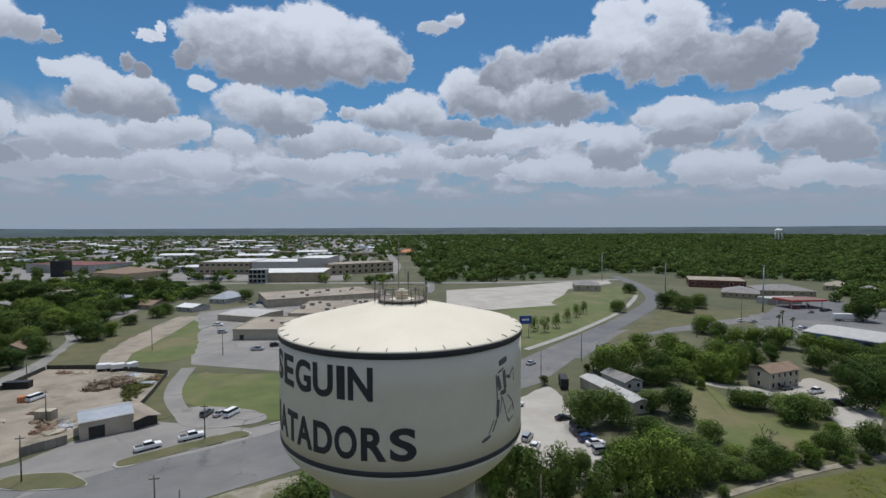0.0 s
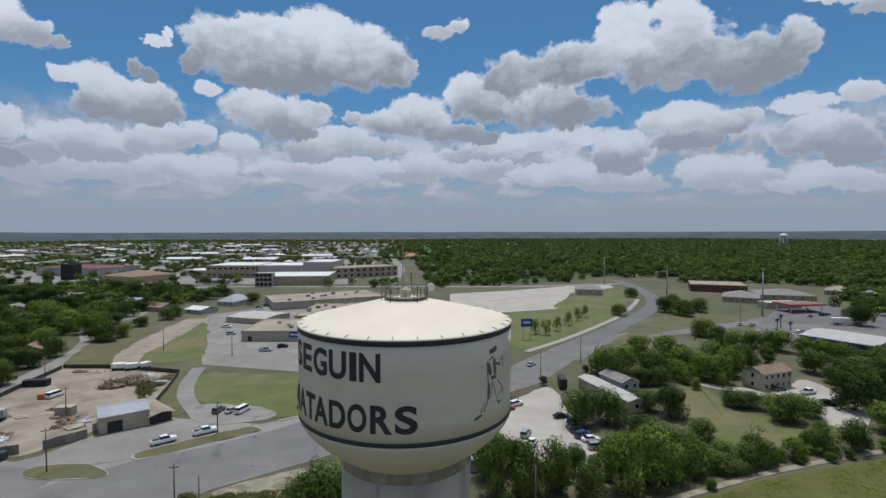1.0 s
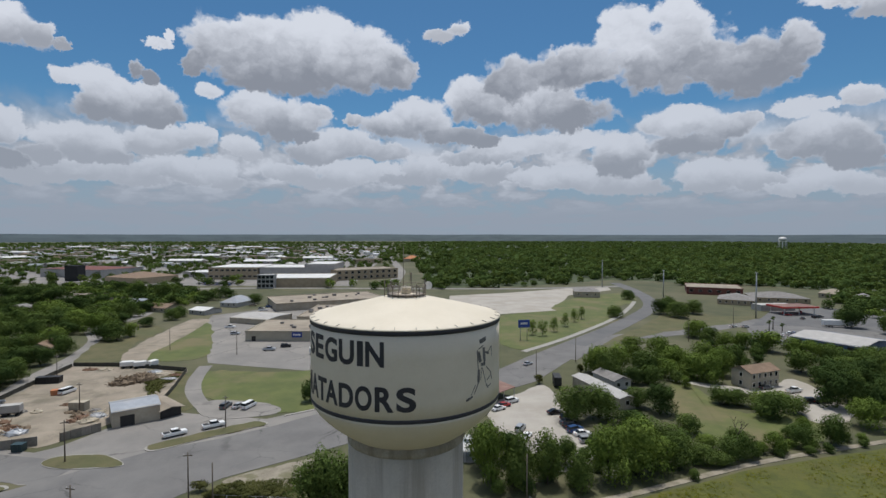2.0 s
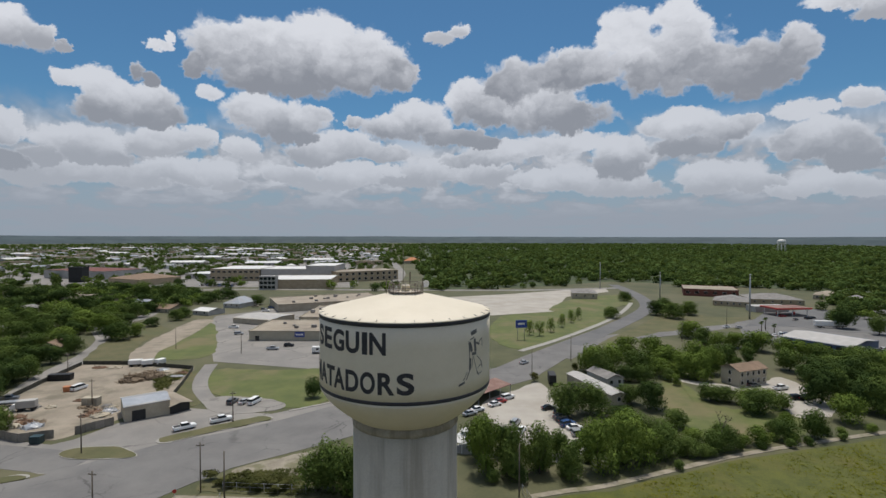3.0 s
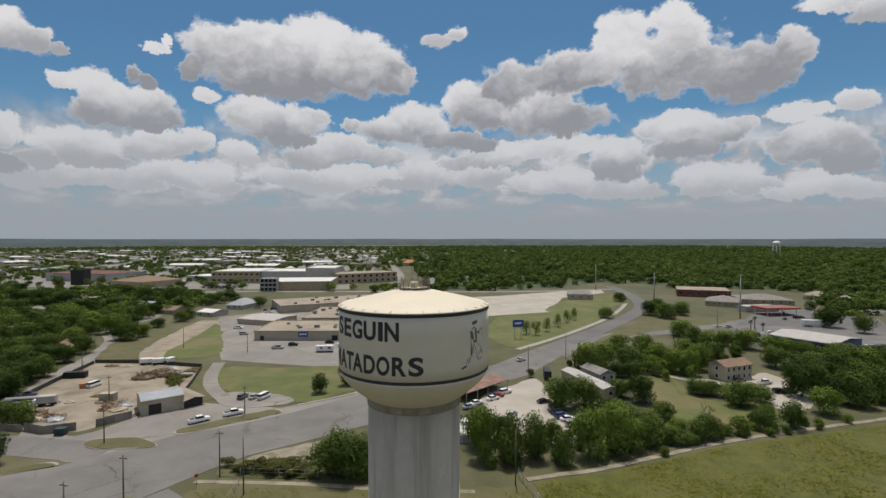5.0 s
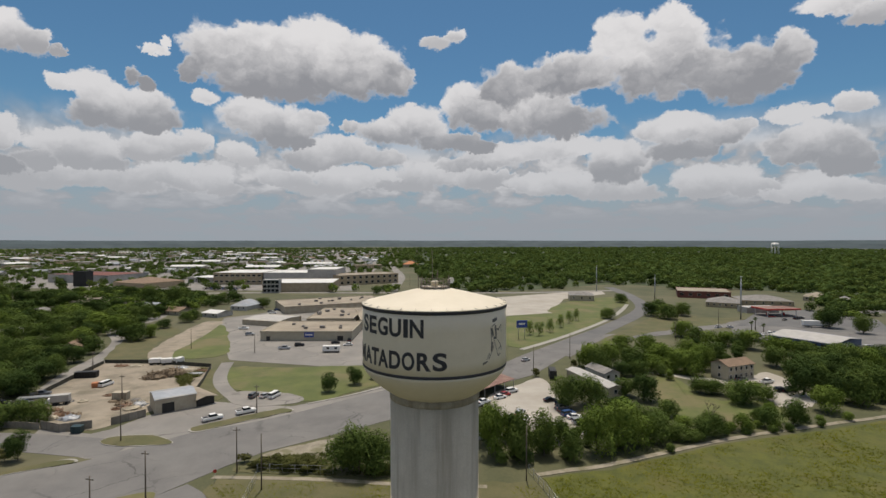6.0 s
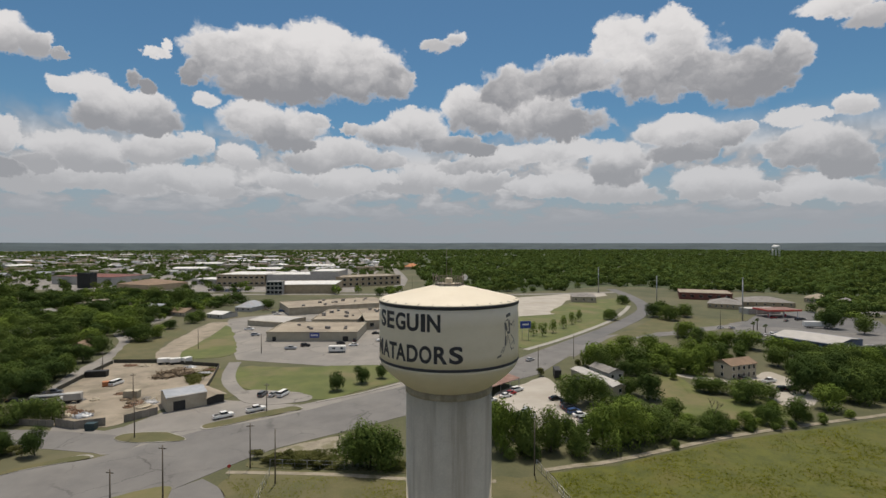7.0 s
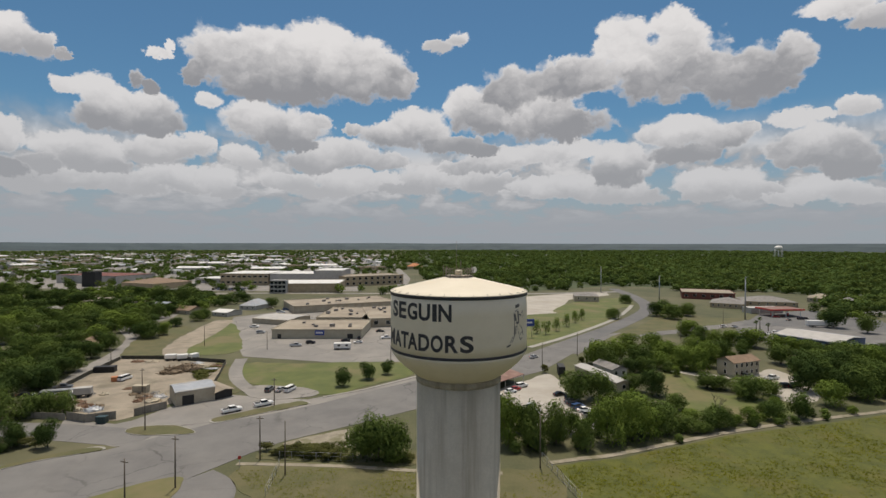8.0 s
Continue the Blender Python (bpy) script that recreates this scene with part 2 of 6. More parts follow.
SOIL = material("dry_ground", (0.050, 0.058, 0.021), (0.098, 0.096, 0.042), 0.05, 1.5, stain=(0.17, 0.145, 0.09), stain_scale=0.012, stain_amount=0.4)
WOOD_FLOOR = material("woodland_floor", (0.036, 0.052, 0.018), (0.062, 0.082, 0.028), 0.02, 0.5)
# blue air haze of the distant ridge is mixed into this base colour
HAZE_HILLS = material("far_wooded_hills_haze_tint", (0.020, 0.038, 0.046), (0.046, 0.070, 0.078), 0.006, 0.05, bump=0)
LAWN = material("mown_lawn", (0.070, 0.092, 0.020), (0.115, 0.130, 0.032), 0.12, 3.0, stain=(0.165, 0.135, 0.065), stain_scale=0.04, stain_amount=0.8)
DRY_LAWN = material("dry_lawn", (0.072, 0.074, 0.025), (0.125, 0.110, 0.048), 0.12, 3.0, stain=(0.08, 0.10, 0.028), stain_scale=0.04)
MEADOW = material("meadow", (0.052, 0.064, 0.006), (0.096, 0.102, 0.011), 0.25, 2.0, stain=(0.12, 0.10, 0.022), stain_scale=0.07, stain_amount=0.5)
ASPHALT = material("worn_asphalt", (0.125, 0.12, 0.117), (0.172, 0.167, 0.16), 0.09, 5.0, stain=(0.215, 0.205, 0.19), stain_scale=0.05, cracks=0.07)
DARK_ASPHALT = material("dark_asphalt", (0.10, 0.10, 0.102), (0.14, 0.138, 0.135), 0.1, 5.0, stain=(0.17, 0.165, 0.16))
LOT = material("parking_asphalt", (0.18, 0.17, 0.158), (0.245, 0.23, 0.212), 0.06, 4.0, stain=(0.30, 0.275, 0.24), stain_scale=0.03, cracks=0.05)
PALE_LOT = material("caliche_lot", (0.34, 0.31, 0.27), (0.43, 0.40, 0.35), 0.08, 4.0, stain=(0.28, 0.25, 0.2), stain_scale=0.05)
DIRT = material("sandy_dirt", (0.225, 0.19, 0.145), (0.33, 0.28, 0.215), 0.12, 3.0, stain=(0.13, 0.115, 0.078), stain_scale=0.09, stain_amount=0.8)
TRACK = material("pale_dirt_track", (0.20, 0.175, 0.13), (0.31, 0.275, 0.215), 0.3, 3.0, stain=(0.12, 0.115, 0.05), stain_scale=0.25, stain_amount=0.8)
CONCRETE = material("kerb_concrete", (0.27, 0.26, 0.235), (0.37, 0.355, 0.32), 0.4, 6.0, stain=(0.25, 0.23, 0.2), stain_scale=0.2)
TANK_PAINT = material("cream_tank_paint", (0.68, 0.61, 0.48), (0.73, 0.66, 0.53), 0.25, 5.0, 0.6, bump=0.05, stain=(0.63, 0.56, 0.43), stain_scale=0.15)
NAVY = material("navy_paint", (0.022, 0.022, 0.030), (0.034, 0.034, 0.043), 0.5, 5.0, 0.55, bump=0.05)
GREY_INK = material("grey_mural_paint", (0.07, 0.07, 0.075), (0.16, 0.155, 0.15), 1.2, 5.0, 0.6, bump=0.05)
COLUMN = material("stained_concrete", (0.52, 0.465, 0.37), (0.62, 0.56, 0.455), 0.25, 4.0, 0.85, stain=(0.35, 0.30, 0.225), stain_scale=0.5, stain_amount=0.75, streak=0.06)
STAINED = material("stained_collar", (0.27, 0.235, 0.175), (0.40, 0.355, 0.275), 0.6, 4.0, 0.9, stain=(0.2, 0.17, 0.12), stain_scale=0.8, stain_amount=0.7, streak=0.1)
RUSTY_STEEL = material("rusty_steel", (0.16, 0.13, 0.10), (0.27, 0.235, 0.195), 1.0, 8.0, 0.7, 0.2, 0.05)
STEEL = material("galvanised_steel", (0.34, 0.35, 0.36), (0.45, 0.46, 0.47), 1.0, 8.0, 0.45, 0.7, 0.05)
WOOD = material("weathered_pole_wood", (0.09, 0.075, 0.06), (0.15, 0.125, 0.1), 1.0, 8.0)
BARK = material("bark", (0.07, 0.058, 0.045), (0.13, 0.11, 0.085), 1.5, 8.0)
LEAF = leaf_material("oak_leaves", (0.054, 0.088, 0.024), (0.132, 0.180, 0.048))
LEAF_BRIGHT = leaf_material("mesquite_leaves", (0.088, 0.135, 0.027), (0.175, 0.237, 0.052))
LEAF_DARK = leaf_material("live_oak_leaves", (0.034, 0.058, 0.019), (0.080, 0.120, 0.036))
SHRUB = leaf_material("scrub_leaves", (0.05, 0.06, 0.02), (0.12, 0.12, 0.045))
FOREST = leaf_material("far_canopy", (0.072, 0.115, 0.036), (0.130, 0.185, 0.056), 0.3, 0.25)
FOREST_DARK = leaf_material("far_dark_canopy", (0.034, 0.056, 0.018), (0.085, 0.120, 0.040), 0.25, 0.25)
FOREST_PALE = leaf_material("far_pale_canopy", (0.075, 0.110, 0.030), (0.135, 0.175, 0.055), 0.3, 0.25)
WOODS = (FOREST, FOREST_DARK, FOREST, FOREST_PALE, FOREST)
WHITE = material("white_paint", (0.70, 0.69, 0.66), (0.80, 0.79, 0.77), 0.3, 5.0, 0.5, bump=0.1)
WHITE_ROOF = material("white_membrane", (0.60, 0.60, 0.58), (0.74, 0.73, 0.71), 0.15, 3.0, 0.6, stain=(0.48, 0.46, 0.42), stain_scale=0.1)
GREY_METAL = material("grey_metal_roof", (0.30, 0.32, 0.35), (0.42, 0.44, 0.47), 0.3, 4.0, 0.45, 0.3, 0.1, stain=(0.36, 0.30, 0.25), stain_scale=0.15)
TAN_ROOF = material("tan_gravel_roof", (0.25, 0.21, 0.16), (0.36, 0.31, 0.24), 0.1, 4.0, stain=(0.19, 0.16, 0.13), stain_scale=0.06, stain_amount=0.7)
BROWN_ROOF = material("brown_shingles", (0.17, 0.115, 0.075), (0.26, 0.18, 0.12), 0.4, 6.0)
GREY_SHINGLE = material("grey_shingles", (0.16, 0.15, 0.14), (0.26, 0.245, 0.23), 0.4, 6.0)
RED_ROOF = material("red_metal_roof", (0.17, 0.085, 0.06), (0.24, 0.13, 0.10), 0.4, 5.0, 0.6, stain=(0.28, 0.2, 0.15), stain_scale=0.2)
RED_PAINT = material("red_paint", (0.42, 0.035, 0.03), (0.52, 0.06, 0.045), 0.4, 5.0, 0.5)
ORANGE_ROOF = material("orange_tile_roof", (0.42, 0.16, 0.07), (0.55, 0.24, 0.11), 0.4, 5.0)
TAN_WALL = material("tan_stucco", (0.37, 0.32, 0.24), (0.46, 0.41, 0.32), 0.3, 5.0, stain=(0.30, 0.25, 0.18), stain_scale=0.2)
BEIGE_WALL = material("beige_siding", (0.38, 0.345, 0.265), (0.45, 0.41, 0.32), 0.3, 5.0)
BRICK = material("brown_brick", (0.33, 0.265, 0.175), (0.43, 0.35, 0.24), 0.3, 5.0)
GREY_WALL = material("grey_block", (0.36, 0.345, 0.33), (0.46, 0.445, 0.42), 0.3, 5.0)
MAROON = material("maroon_brick", (0.13, 0.045, 0.035), (0.19, 0.07, 0.055), 0.3, 5.0)
BLUE_WALL = material("blue_metal_siding", (0.05, 0.09, 0.19), (0.075, 0.125, 0.25), 0.4, 5.0, 0.5)
BLUE_SIGN = material("blue_sign", (0.02, 0.05, 0.26), (0.03, 0.07, 0.33), 0.5, 5.0, 0.4, bump=0)
BLACK = material("black_surface", (0.012, 0.012, 0.013), (0.022, 0.022, 0.023), 0.6, 5.0, 0.6)
GLASS = material("dark_glazing", (0.015, 0.018, 0.02), (0.025, 0.03, 0.033), 0.3, 5.0, 0.12, bump=0)
RUST = material("rusty_scrap", (0.11, 0.06, 0.035), (0.21, 0.125, 0.075), 1.2, 6.0)
BRUSH = material("dead_brush", (0.13, 0.095, 0.06), (0.22, 0.165, 0.11), 0.8, 5.0)
FENCE_WOOD = material("grey_fence_wood", (0.19, 0.17, 0.14), (0.29, 0.26, 0.22), 0.5, 6.0, per_object=0.15)
DARK_MESH = material("dark_fence_mesh", (0.035, 0.037, 0.03), (0.075, 0.072, 0.055), 0.8, 6.0)
RUBBER = material("tyre_rubber", (0.015, 0.015, 0.015), (0.028, 0.028, 0.027), 1, 8, 0.8)
PAINTS = {
    "white": material("white_car_paint", (0.74, 0.74, 0.73), (0.80, 0.80, 0.79), 0.5, 4, 0.3, bump=0),
    "silver": material("silver_car_paint", (0.40, 0.41, 0.42), (0.48, 0.49, 0.50), 0.5, 4, 0.3, 0.4, 0),
    "black": material("black_car_paint", (0.014, 0.014, 0.016), (0.022, 0.022, 0.025), 0.5, 4, 0.25, bump=0),
    "grey": material("grey_car_paint", (0.10, 0.105, 0.11), (0.14, 0.145, 0.15), 0.5, 4, 0.3, 0.3, 0),
    "red": material("red_car_paint", (0.30, 0.025, 0.02), (0.38, 0.035, 0.03), 0.5, 4, 0.3, bump=0),
    "blue": material("blue_car_paint", (0.03, 0.07, 0.18), (0.04, 0.09, 0.22), 0.5, 4, 0.3, bump=0),
    "tan": material("tan_car_paint", (0.30, 0.25, 0.18), (0.36, 0.30, 0.22), 0.5, 4, 0.3, bump=0),
}


# ---- building blocks ----
def mesh_of(name, bm, mat):
    me = bpy.data.meshes.new(name)
    bm.to_mesh(me)
    bm.free()
    me.materials.append(mat)
    return me


def part(name, bm, mat, parent, label=""):
    ob = new(name, mesh_of(name, bm, mat))
    ob.parent = parent
    if label:
        tagged(ob, label)
    return ob


def share(name, me, parent, m=None, label=""):
    ob = new(name, me)
    ob.parent = parent
    if m is not None:
        ob.matrix_basis = m
    return tagged(ob, label)


def thing(name, m, label, category, group="", kind=""):
    ob = new(name)
    ob.empty_display_size = 0.5
    ob.matrix_basis = m
    return tagged(ob, label, category, group, kind)


def box(bm, x0, x1, y0, y1, z0, z1, taper=0.0, bevel=0.0):
    vs = [bm.verts.new((x, y, z)) for z, k in ((z0, 0.0), (z1, taper)) for x, y in ((x0 + k, y0 + k), (x1 - k, y0 + k), (x1 - k, y1 - k), (x0 + k, y1 - k))]
    for q in ((3, 2, 1, 0), (4, 5, 6, 7), (0, 1, 5, 4), (1, 2, 6, 5), (2, 3, 7, 6), (3, 0, 4, 7)):
        bm.faces.new([vs[i] for i in q])
    if bevel:
        edges = {e for v in vs for e in v.link_edges}
        bmesh.ops.bevel(bm, geom=list(edges), offset=bevel, segments=1, affect="EDGES")
    return bm


def boxed(*args, **kw):
    return box(bmesh.new(), *args, **kw)


def lathe(profile, segments, bm=None, smooth=True, wave=None):
    """Turns (radius, z) pairs round the z axis."""
    bm = bm or bmesh.new()
    rings = []
    for r, z in profile:
        ring = []
        for i in range(segments):
            a = 2 * math.pi * i / segments
            rr = r * (1 + (wave(i) if wave else 0))
            ring.append(bm.verts.new((rr * math.cos(a), rr * math.sin(a), z)))
        rings.append(ring)
    for a, b in zip(rings, rings[1:]):
        for i in range(segments):
            j = (i + 1) % segments
            face = bm.faces.new((a[i], a[j], b[j], b[i]))
            face.smooth = smooth
    for ring, flip in ((rings[0], True), (rings[-1], False)):
        bm.faces.new(ring[::-1] if flip else ring)
    return bm


def rod(bm, a, b, r0, r1=None, n=6):
    """A tapered bar from a to b."""
    a, b = Vector(a), Vector(b)
    r1 = r0 if r1 is None else r1
    q = (b - a).to_track_quat("Z", "Y")
    rings = [[bm.verts.new(p + q @ Vector((r * math.cos(2 * math.pi * i / n), r * math.sin(2 * math.pi * i / n), 0))) for i in range(n)] for p, r in ((a, r0), (b, r1))]
    for i in range(n):
        j = (i + 1) % n
        bm.faces.new((rings[0][i], rings[0][j], rings[1][j], rings[1][i])).smooth = True
    bm.faces.new(rings[0][::-1])
    bm.faces.new(rings[1])
    return bm


def curve_through(points, closed, steps=6):
    """A smooth line through a few corners."""
    n, line = len(points), []
    for i in range(n if closed else n - 1):
        p = [Vector((*points[(i + k) % n if closed else min(max(i + k, 0), n - 1)], 0)) for k in (-1, 0, 1, 2)]
        for s in range(steps):
            t = s / steps
            v = 0.5 * (2 * p[1] + (p[2] - p[0]) * t + (2 * p[0] - 5 * p[1] + 4 * p[2] - p[3]) * t * t + (3 * p[1] - p[0] - 3 * p[2] + p[3]) * t ** 3)
            line.append((v.x, v.y))
    if not closed:
        line.append(tuple(points[-1]))
    return line


def patch(name, corners, top, mat, label="", category="", smooth=True, ragged=0.0, kind="structure"):
    """A slab of ground cover with a worn outline, its top at the height given."""
    line = curve_through(corners, True, 8) if smooth else [tuple(Vector(a).lerp(Vector(b), s / 8)) for a, b in zip(corners, corners[1:] + corners[:1]) for s in range(8)]
    line = [(x + ragged * noise.noise((x * 0.23, y * 0.23, 1.7)), y + ragged * noise.noise((x * 0.23, y * 0.23, 8.1))) for x, y in line]
    bm = bmesh.new()
    upper = [bm.verts.new((x, y, top)) for x, y in line]
    lower = [bm.verts.new((x, y, -0.25)) for x, y in line]
    face = bm.faces.new(upper)
    face.normal_update()
    if face.normal.z < 0:
        face.normal_flip()
    n = len(line)
    for i in range(n):
        bm.faces.new((upper[i], upper[(i + 1) % n], lower[(i + 1) % n], lower[i]))
    bmesh.ops.triangulate(bm, faces=[face])
    ob = new(name, mesh_of(name, bm, mat))
    return tagged(ob, label, category or name, kind=kind)


def strip(name, points, width, top, mat, label="", category="", kind="structure", widths=None, bottom=-0.25):
    """A band of ground cover along a line."""
    line = curve_through(points, False, 8)
    bm = bmesh.new()
    rows = []
    for i, (x, y) in enumerate(line):
        a, b = line[max(i - 1, 0)], line[min(i + 1, len(line) - 1)]
        d = Vector((b[0] - a[0], b[1] - a[1])).normalized()
        k = i / (len(line) - 1)
        half = (width if widths is None else widths[0] + (widths[1] - widths[0]) * k) / 2
        half *= 1 + 0.06 * noise.noise((x * 0.1, y * 0.1, 3))
        rows.append([bm.verts.new((x + s * d.y * half, y - s * d.x * half, z)) for s, z in ((-1, bottom), (-1, top), (1, top), (1, bottom))])
    for a, b in zip(rows, rows[1:]):
        for i in range(3):
            bm.faces.new((a[i], a[i + 1], b[i + 1], b[i]))
    bm.faces.new(rows[0])
    bm.faces.new(rows[-1][::-1])
    bmesh.ops.recalc_face_normals(bm, faces=bm.faces[:])
    return tagged(new(name, mesh_of(name, bm, mat)), label, category or name, kind=kind)


def inside(p, poly):
    hit = False
    for (x0, y0), (x1, y1) in zip(poly, poly[1:] + poly[:1]):
        if (y0 > p[1]) != (y1 > p[1]) and p[0] < (x1 - x0) * (p[1] - y0) / (y1 - y0) + x0:
            hit = not hit
    return hit


# ---- the ground ----
def ground_sheet():
    bm = bmesh.new()
    rings = [0, 60, 140, 260, 420, 650, 1000, 1500, 2200, 3200, 4900]
    prev = None
    for r in rings:
        ring = [bm.verts.new((r * math.cos(2 * math.pi * i / 64), 15 + r * math.sin(2 * math.pi * i / 64), 0)) for i in range(64)] if r else [bm.verts.new((0, 15, 0))]
        if prev:
            for i in range(64):
                j = (i + 1) % 64
                bm.faces.new((prev[0], ring[i], ring[j]) if len(prev) == 1 else (prev[i], ring[i], ring[j], prev[j]))
        prev = ring
    return tagged(new("ground", mesh_of("ground", bm, SOIL)), "dry grassy plain with bare soil reaching the horizon", "ground", kind="structure")


ground_sheet()
patch("woodland_floor", [(19.1, 451), (117.4, 468.7), (237.7, 533.4), (354.6, 472.2), (421.8, 400.5), (452.2, 325.3), (1700, 700), (3000, 1700), (2200, 4200), (150, 4300), (40, 1400), (15.7, 881.7)], 0.04, WOOD_FLOOR, "shaded green floor of the woodland", "ground", False)


patch("town_ground", [(-60, 480), (-330, 500), (-700, 640), (-1500, 1500), (-2100, 2600), (-700, 3300), (-60, 2200)], 0.03, LOT, "pale streets and paved lots through the town", "ground", False)


def hills():
    """The low wooded ridge round the plain, its blue distance haze part of the base colour."""
    bm = bmesh.new()
    prev = None
    for i in range(241):
        a = 2 * math.pi * (i % 240) / 240
        h = 57 + 9 * noise.noise((2.2 * math.cos(a), 2.2 * math.sin(a), 0.3)) + 4 * noise.noise((9 * math.cos(a), 9 * math.sin(a), 4.0))
        cur = [bm.verts.new((r * math.cos(a), 15 + r * math.sin(a), z)) for r, z in ((4400, -1), (4560, h * 0.5), (4740, h), (4890, -2))]
        if prev:
            for p, q, r, t in zip(prev, prev[1:], cur[1:], cur):
                bm.faces.new((p, q, r, t)).smooth = True
        prev = cur
    return tagged(new("hills", mesh_of("hills", bm, HAZE_HILLS)), "low wooded hills on the horizon, blue distance haze put into their colour", "hills", kind="structure")


hills()

# roads, lots and lawns
patch("parking_lot", [(-82.8, 169.4), (-121.4, 262.4), (-128.7, 294.7), (-112, 310.4), (-97.2, 334.6), (-20.1, 401.1), (6.5, 290.7), (-2.9, 155.1), (-38, 154.5)], 0.06, LOT, "wide sun-bleached asphalt parking lot", "parking lot", False)
patch("parking_lot", [(34.5, 390.6), (91.9, 410.7), (154.1, 443.4), (201.3, 455.5), (192.7, 425.7), (138.0, 386.6), (102.0, 301.7), (54.9, 286.5), (26.6, 295.5)], 0.05, PALE_LOT, "pale empty paved lot beside the lawn", "parking lot", False)
patch("apron", [(-107.5, 89.8), (-90.7, 85), (-87.3, 87.9), (-82.5, 99.1), (-73.5, 107.6), (-67.7, 110.9), (-61.7, 109.2), (-41.2, 104.1), (-24.7, 114.4), (-4.6, 132.7), (-5, 113.1), (-24, 106.6), (-47.8, 85.2), (-62.8, 68), (-82.3, 68.7), (-102.9, 78.3)], 0.05, LOT, "worn pale asphalt apron by the road", "apron", False)
patch("road", [(-87, 40), (-106.5, 56.1), (-101.7, 59.2), (-82.9, 66.3), (-76, 72.6), (-63.2, 84), (-49.3, 90.6), (-37.4, 98.7), (-24.3, 109.8), (-3.7, 126.1), (35, 152.5), (51.1, 172), (105.4, 231.8), (87.9, 192.9), (45.2, 135.3), (26.6, 121.7), (-5.4, 92.6), (-24.6, 79.5), (-40.7, 69), (-46.5, 62.5), (-56.2, 49.4), (-64.6, 37.4)], 0.08, ASPHALT, "wide worn grey asphalt road with cracks", "road", False)
strip("road", [(79, 193.5), (100.2, 216.9), (127.8, 249.6), (154.9, 283.2), (179, 318.7), (195.9, 359.3), (207.3, 399.8), (218.1, 449.1), (225.3, 495.4)], 11, 0.09, DARK_ASPHALT, "dark asphalt road curving away", "road")
strip("road", [(65.1, 168.5), (95, 203.4), (137.5, 218), (200, 244.6), (268.9, 272.4), (350.1, 290.4), (427.9, 304.9)], 13, 0.07, ASPHALT, "grey asphalt cross road", "road")
strip("road", [(-76.4, 73.4), (-105, 80.5), (-119.8, 82.7), (-141.1, 87.2)], 11, 0.06, ASPHALT, "grey asphalt side street", "road")
strip("road", [(-125.6, 114.9), (-136.7, 149.8), (-142.2, 181.8), (-154.5, 217.6), (-177, 255.6), (-176.3, 303.4), (-218.4, 414.9)], 9, 0.05, LOT, "pale paved back street under trees", "road")
strip("road", [(-56.2, 49.4), (-50.4, 43.6), (-48.5, 36.3), (-46.3, 26.2)], 12, 0.07, ASPHALT, "grey asphalt street mouth", "road")
strip("road", [(-21.4, 453.8), (-13.9, 605.1), (-14, 720.3), (-35.5, 1020.8), (-46.4, 1277)], 13, 0.06, LOT, "pale straight road running into the distance", "road")
strip("road", [(-294.3, 445.1), (-183.3, 465.1), (-21.4, 453.8), (111.7, 444.5), (220.4, 461.5)], 11, 0.05, LOT, "pale paved cross street", "road")
strip("drive", [(-81.9, 164.9), (-77.9, 145.7), (-72.5, 130.9), (-64.1, 117.2), (-55.7, 107.5)], 5, 0.11, LOT, "narrow pale paved drive across the grass", "drive")
patch("lawn", [(-79.5, 155.3), (-49.8, 154.3), (-4.7, 153.2), (-6.3, 134.5), (-24.9, 116.5), (-37, 108.7), (-52.3, 116.3), (-66.8, 125.9)], 0.09, LAWN, "mown green lawn, browned along one edge", "lawn", True, 2.0)
patch("lawn", [(-111.3, 178.4), (-88.6, 179.3), (-97.9, 213.6), (-120.4, 266.9), (-117.1, 232)], 0.08, LAWN, "green grass wedge beside the parking lot", "lawn", True, 1.5)
patch("dirt_strip", [(-121.2, 176.7), (-110.8, 176), (-115, 207), (-122, 271.6), (-134.7, 279.7), (-133.9, 242.6), (-129.2, 200.6)], 0.07, DIRT, "bare sandy dirt strip", "dirt strip", True, 1.5)
patch("lawn", [(-137.5, 173.2), (-121.7, 176.7), (-131.9, 206.7), (-137.3, 246.8), (-158.7, 265), (-155.9, 225.9)], 0.06, DRY_LAWN, "dry grass under young trees", "lawn", True, 2.0)
patch("yard", [(-108.6, 90.8), (-92.3, 87.8), (-89.1, 91.4), (-84.1, 102.5), (-80.1, 111.7), (-76.6, 122.2), (-87.3, 161), (-135, 168.6), (-131.7, 143.3), (-128.8, 118.3)], 0.075, DIRT, "sandy dirt work yard", "yard", False, 1.5)
patch("grass_verge", [(-77.5, 118.1), (-84.4, 152.7), (-80.4, 150.5), (-74.2, 131), (-66.6, 116), (-70.1, 112.3)], 0.085, DRY_LAWN, "rough dry grass beside the yard fence", "grass verge", True, 1.0)
patch("lawn", [(52.2, 185.2), (83, 214.5), (132.4, 273.8), (135.9, 308.5), (89.1, 296.4), (61.1, 281.4), (42.3, 220.9)], 0.08, LAWN, "broad green lawn with young trees", "lawn", True, 2.0)
patch("lawn", [(100.8, 307.8), (133.5, 302.4), (161.6, 326.9), (179.9, 344.3), (193.9, 400.8), (140.1, 371.7)], 0.085, LAWN, "mown grass beside the curving road", "lawn", True, 1.5)
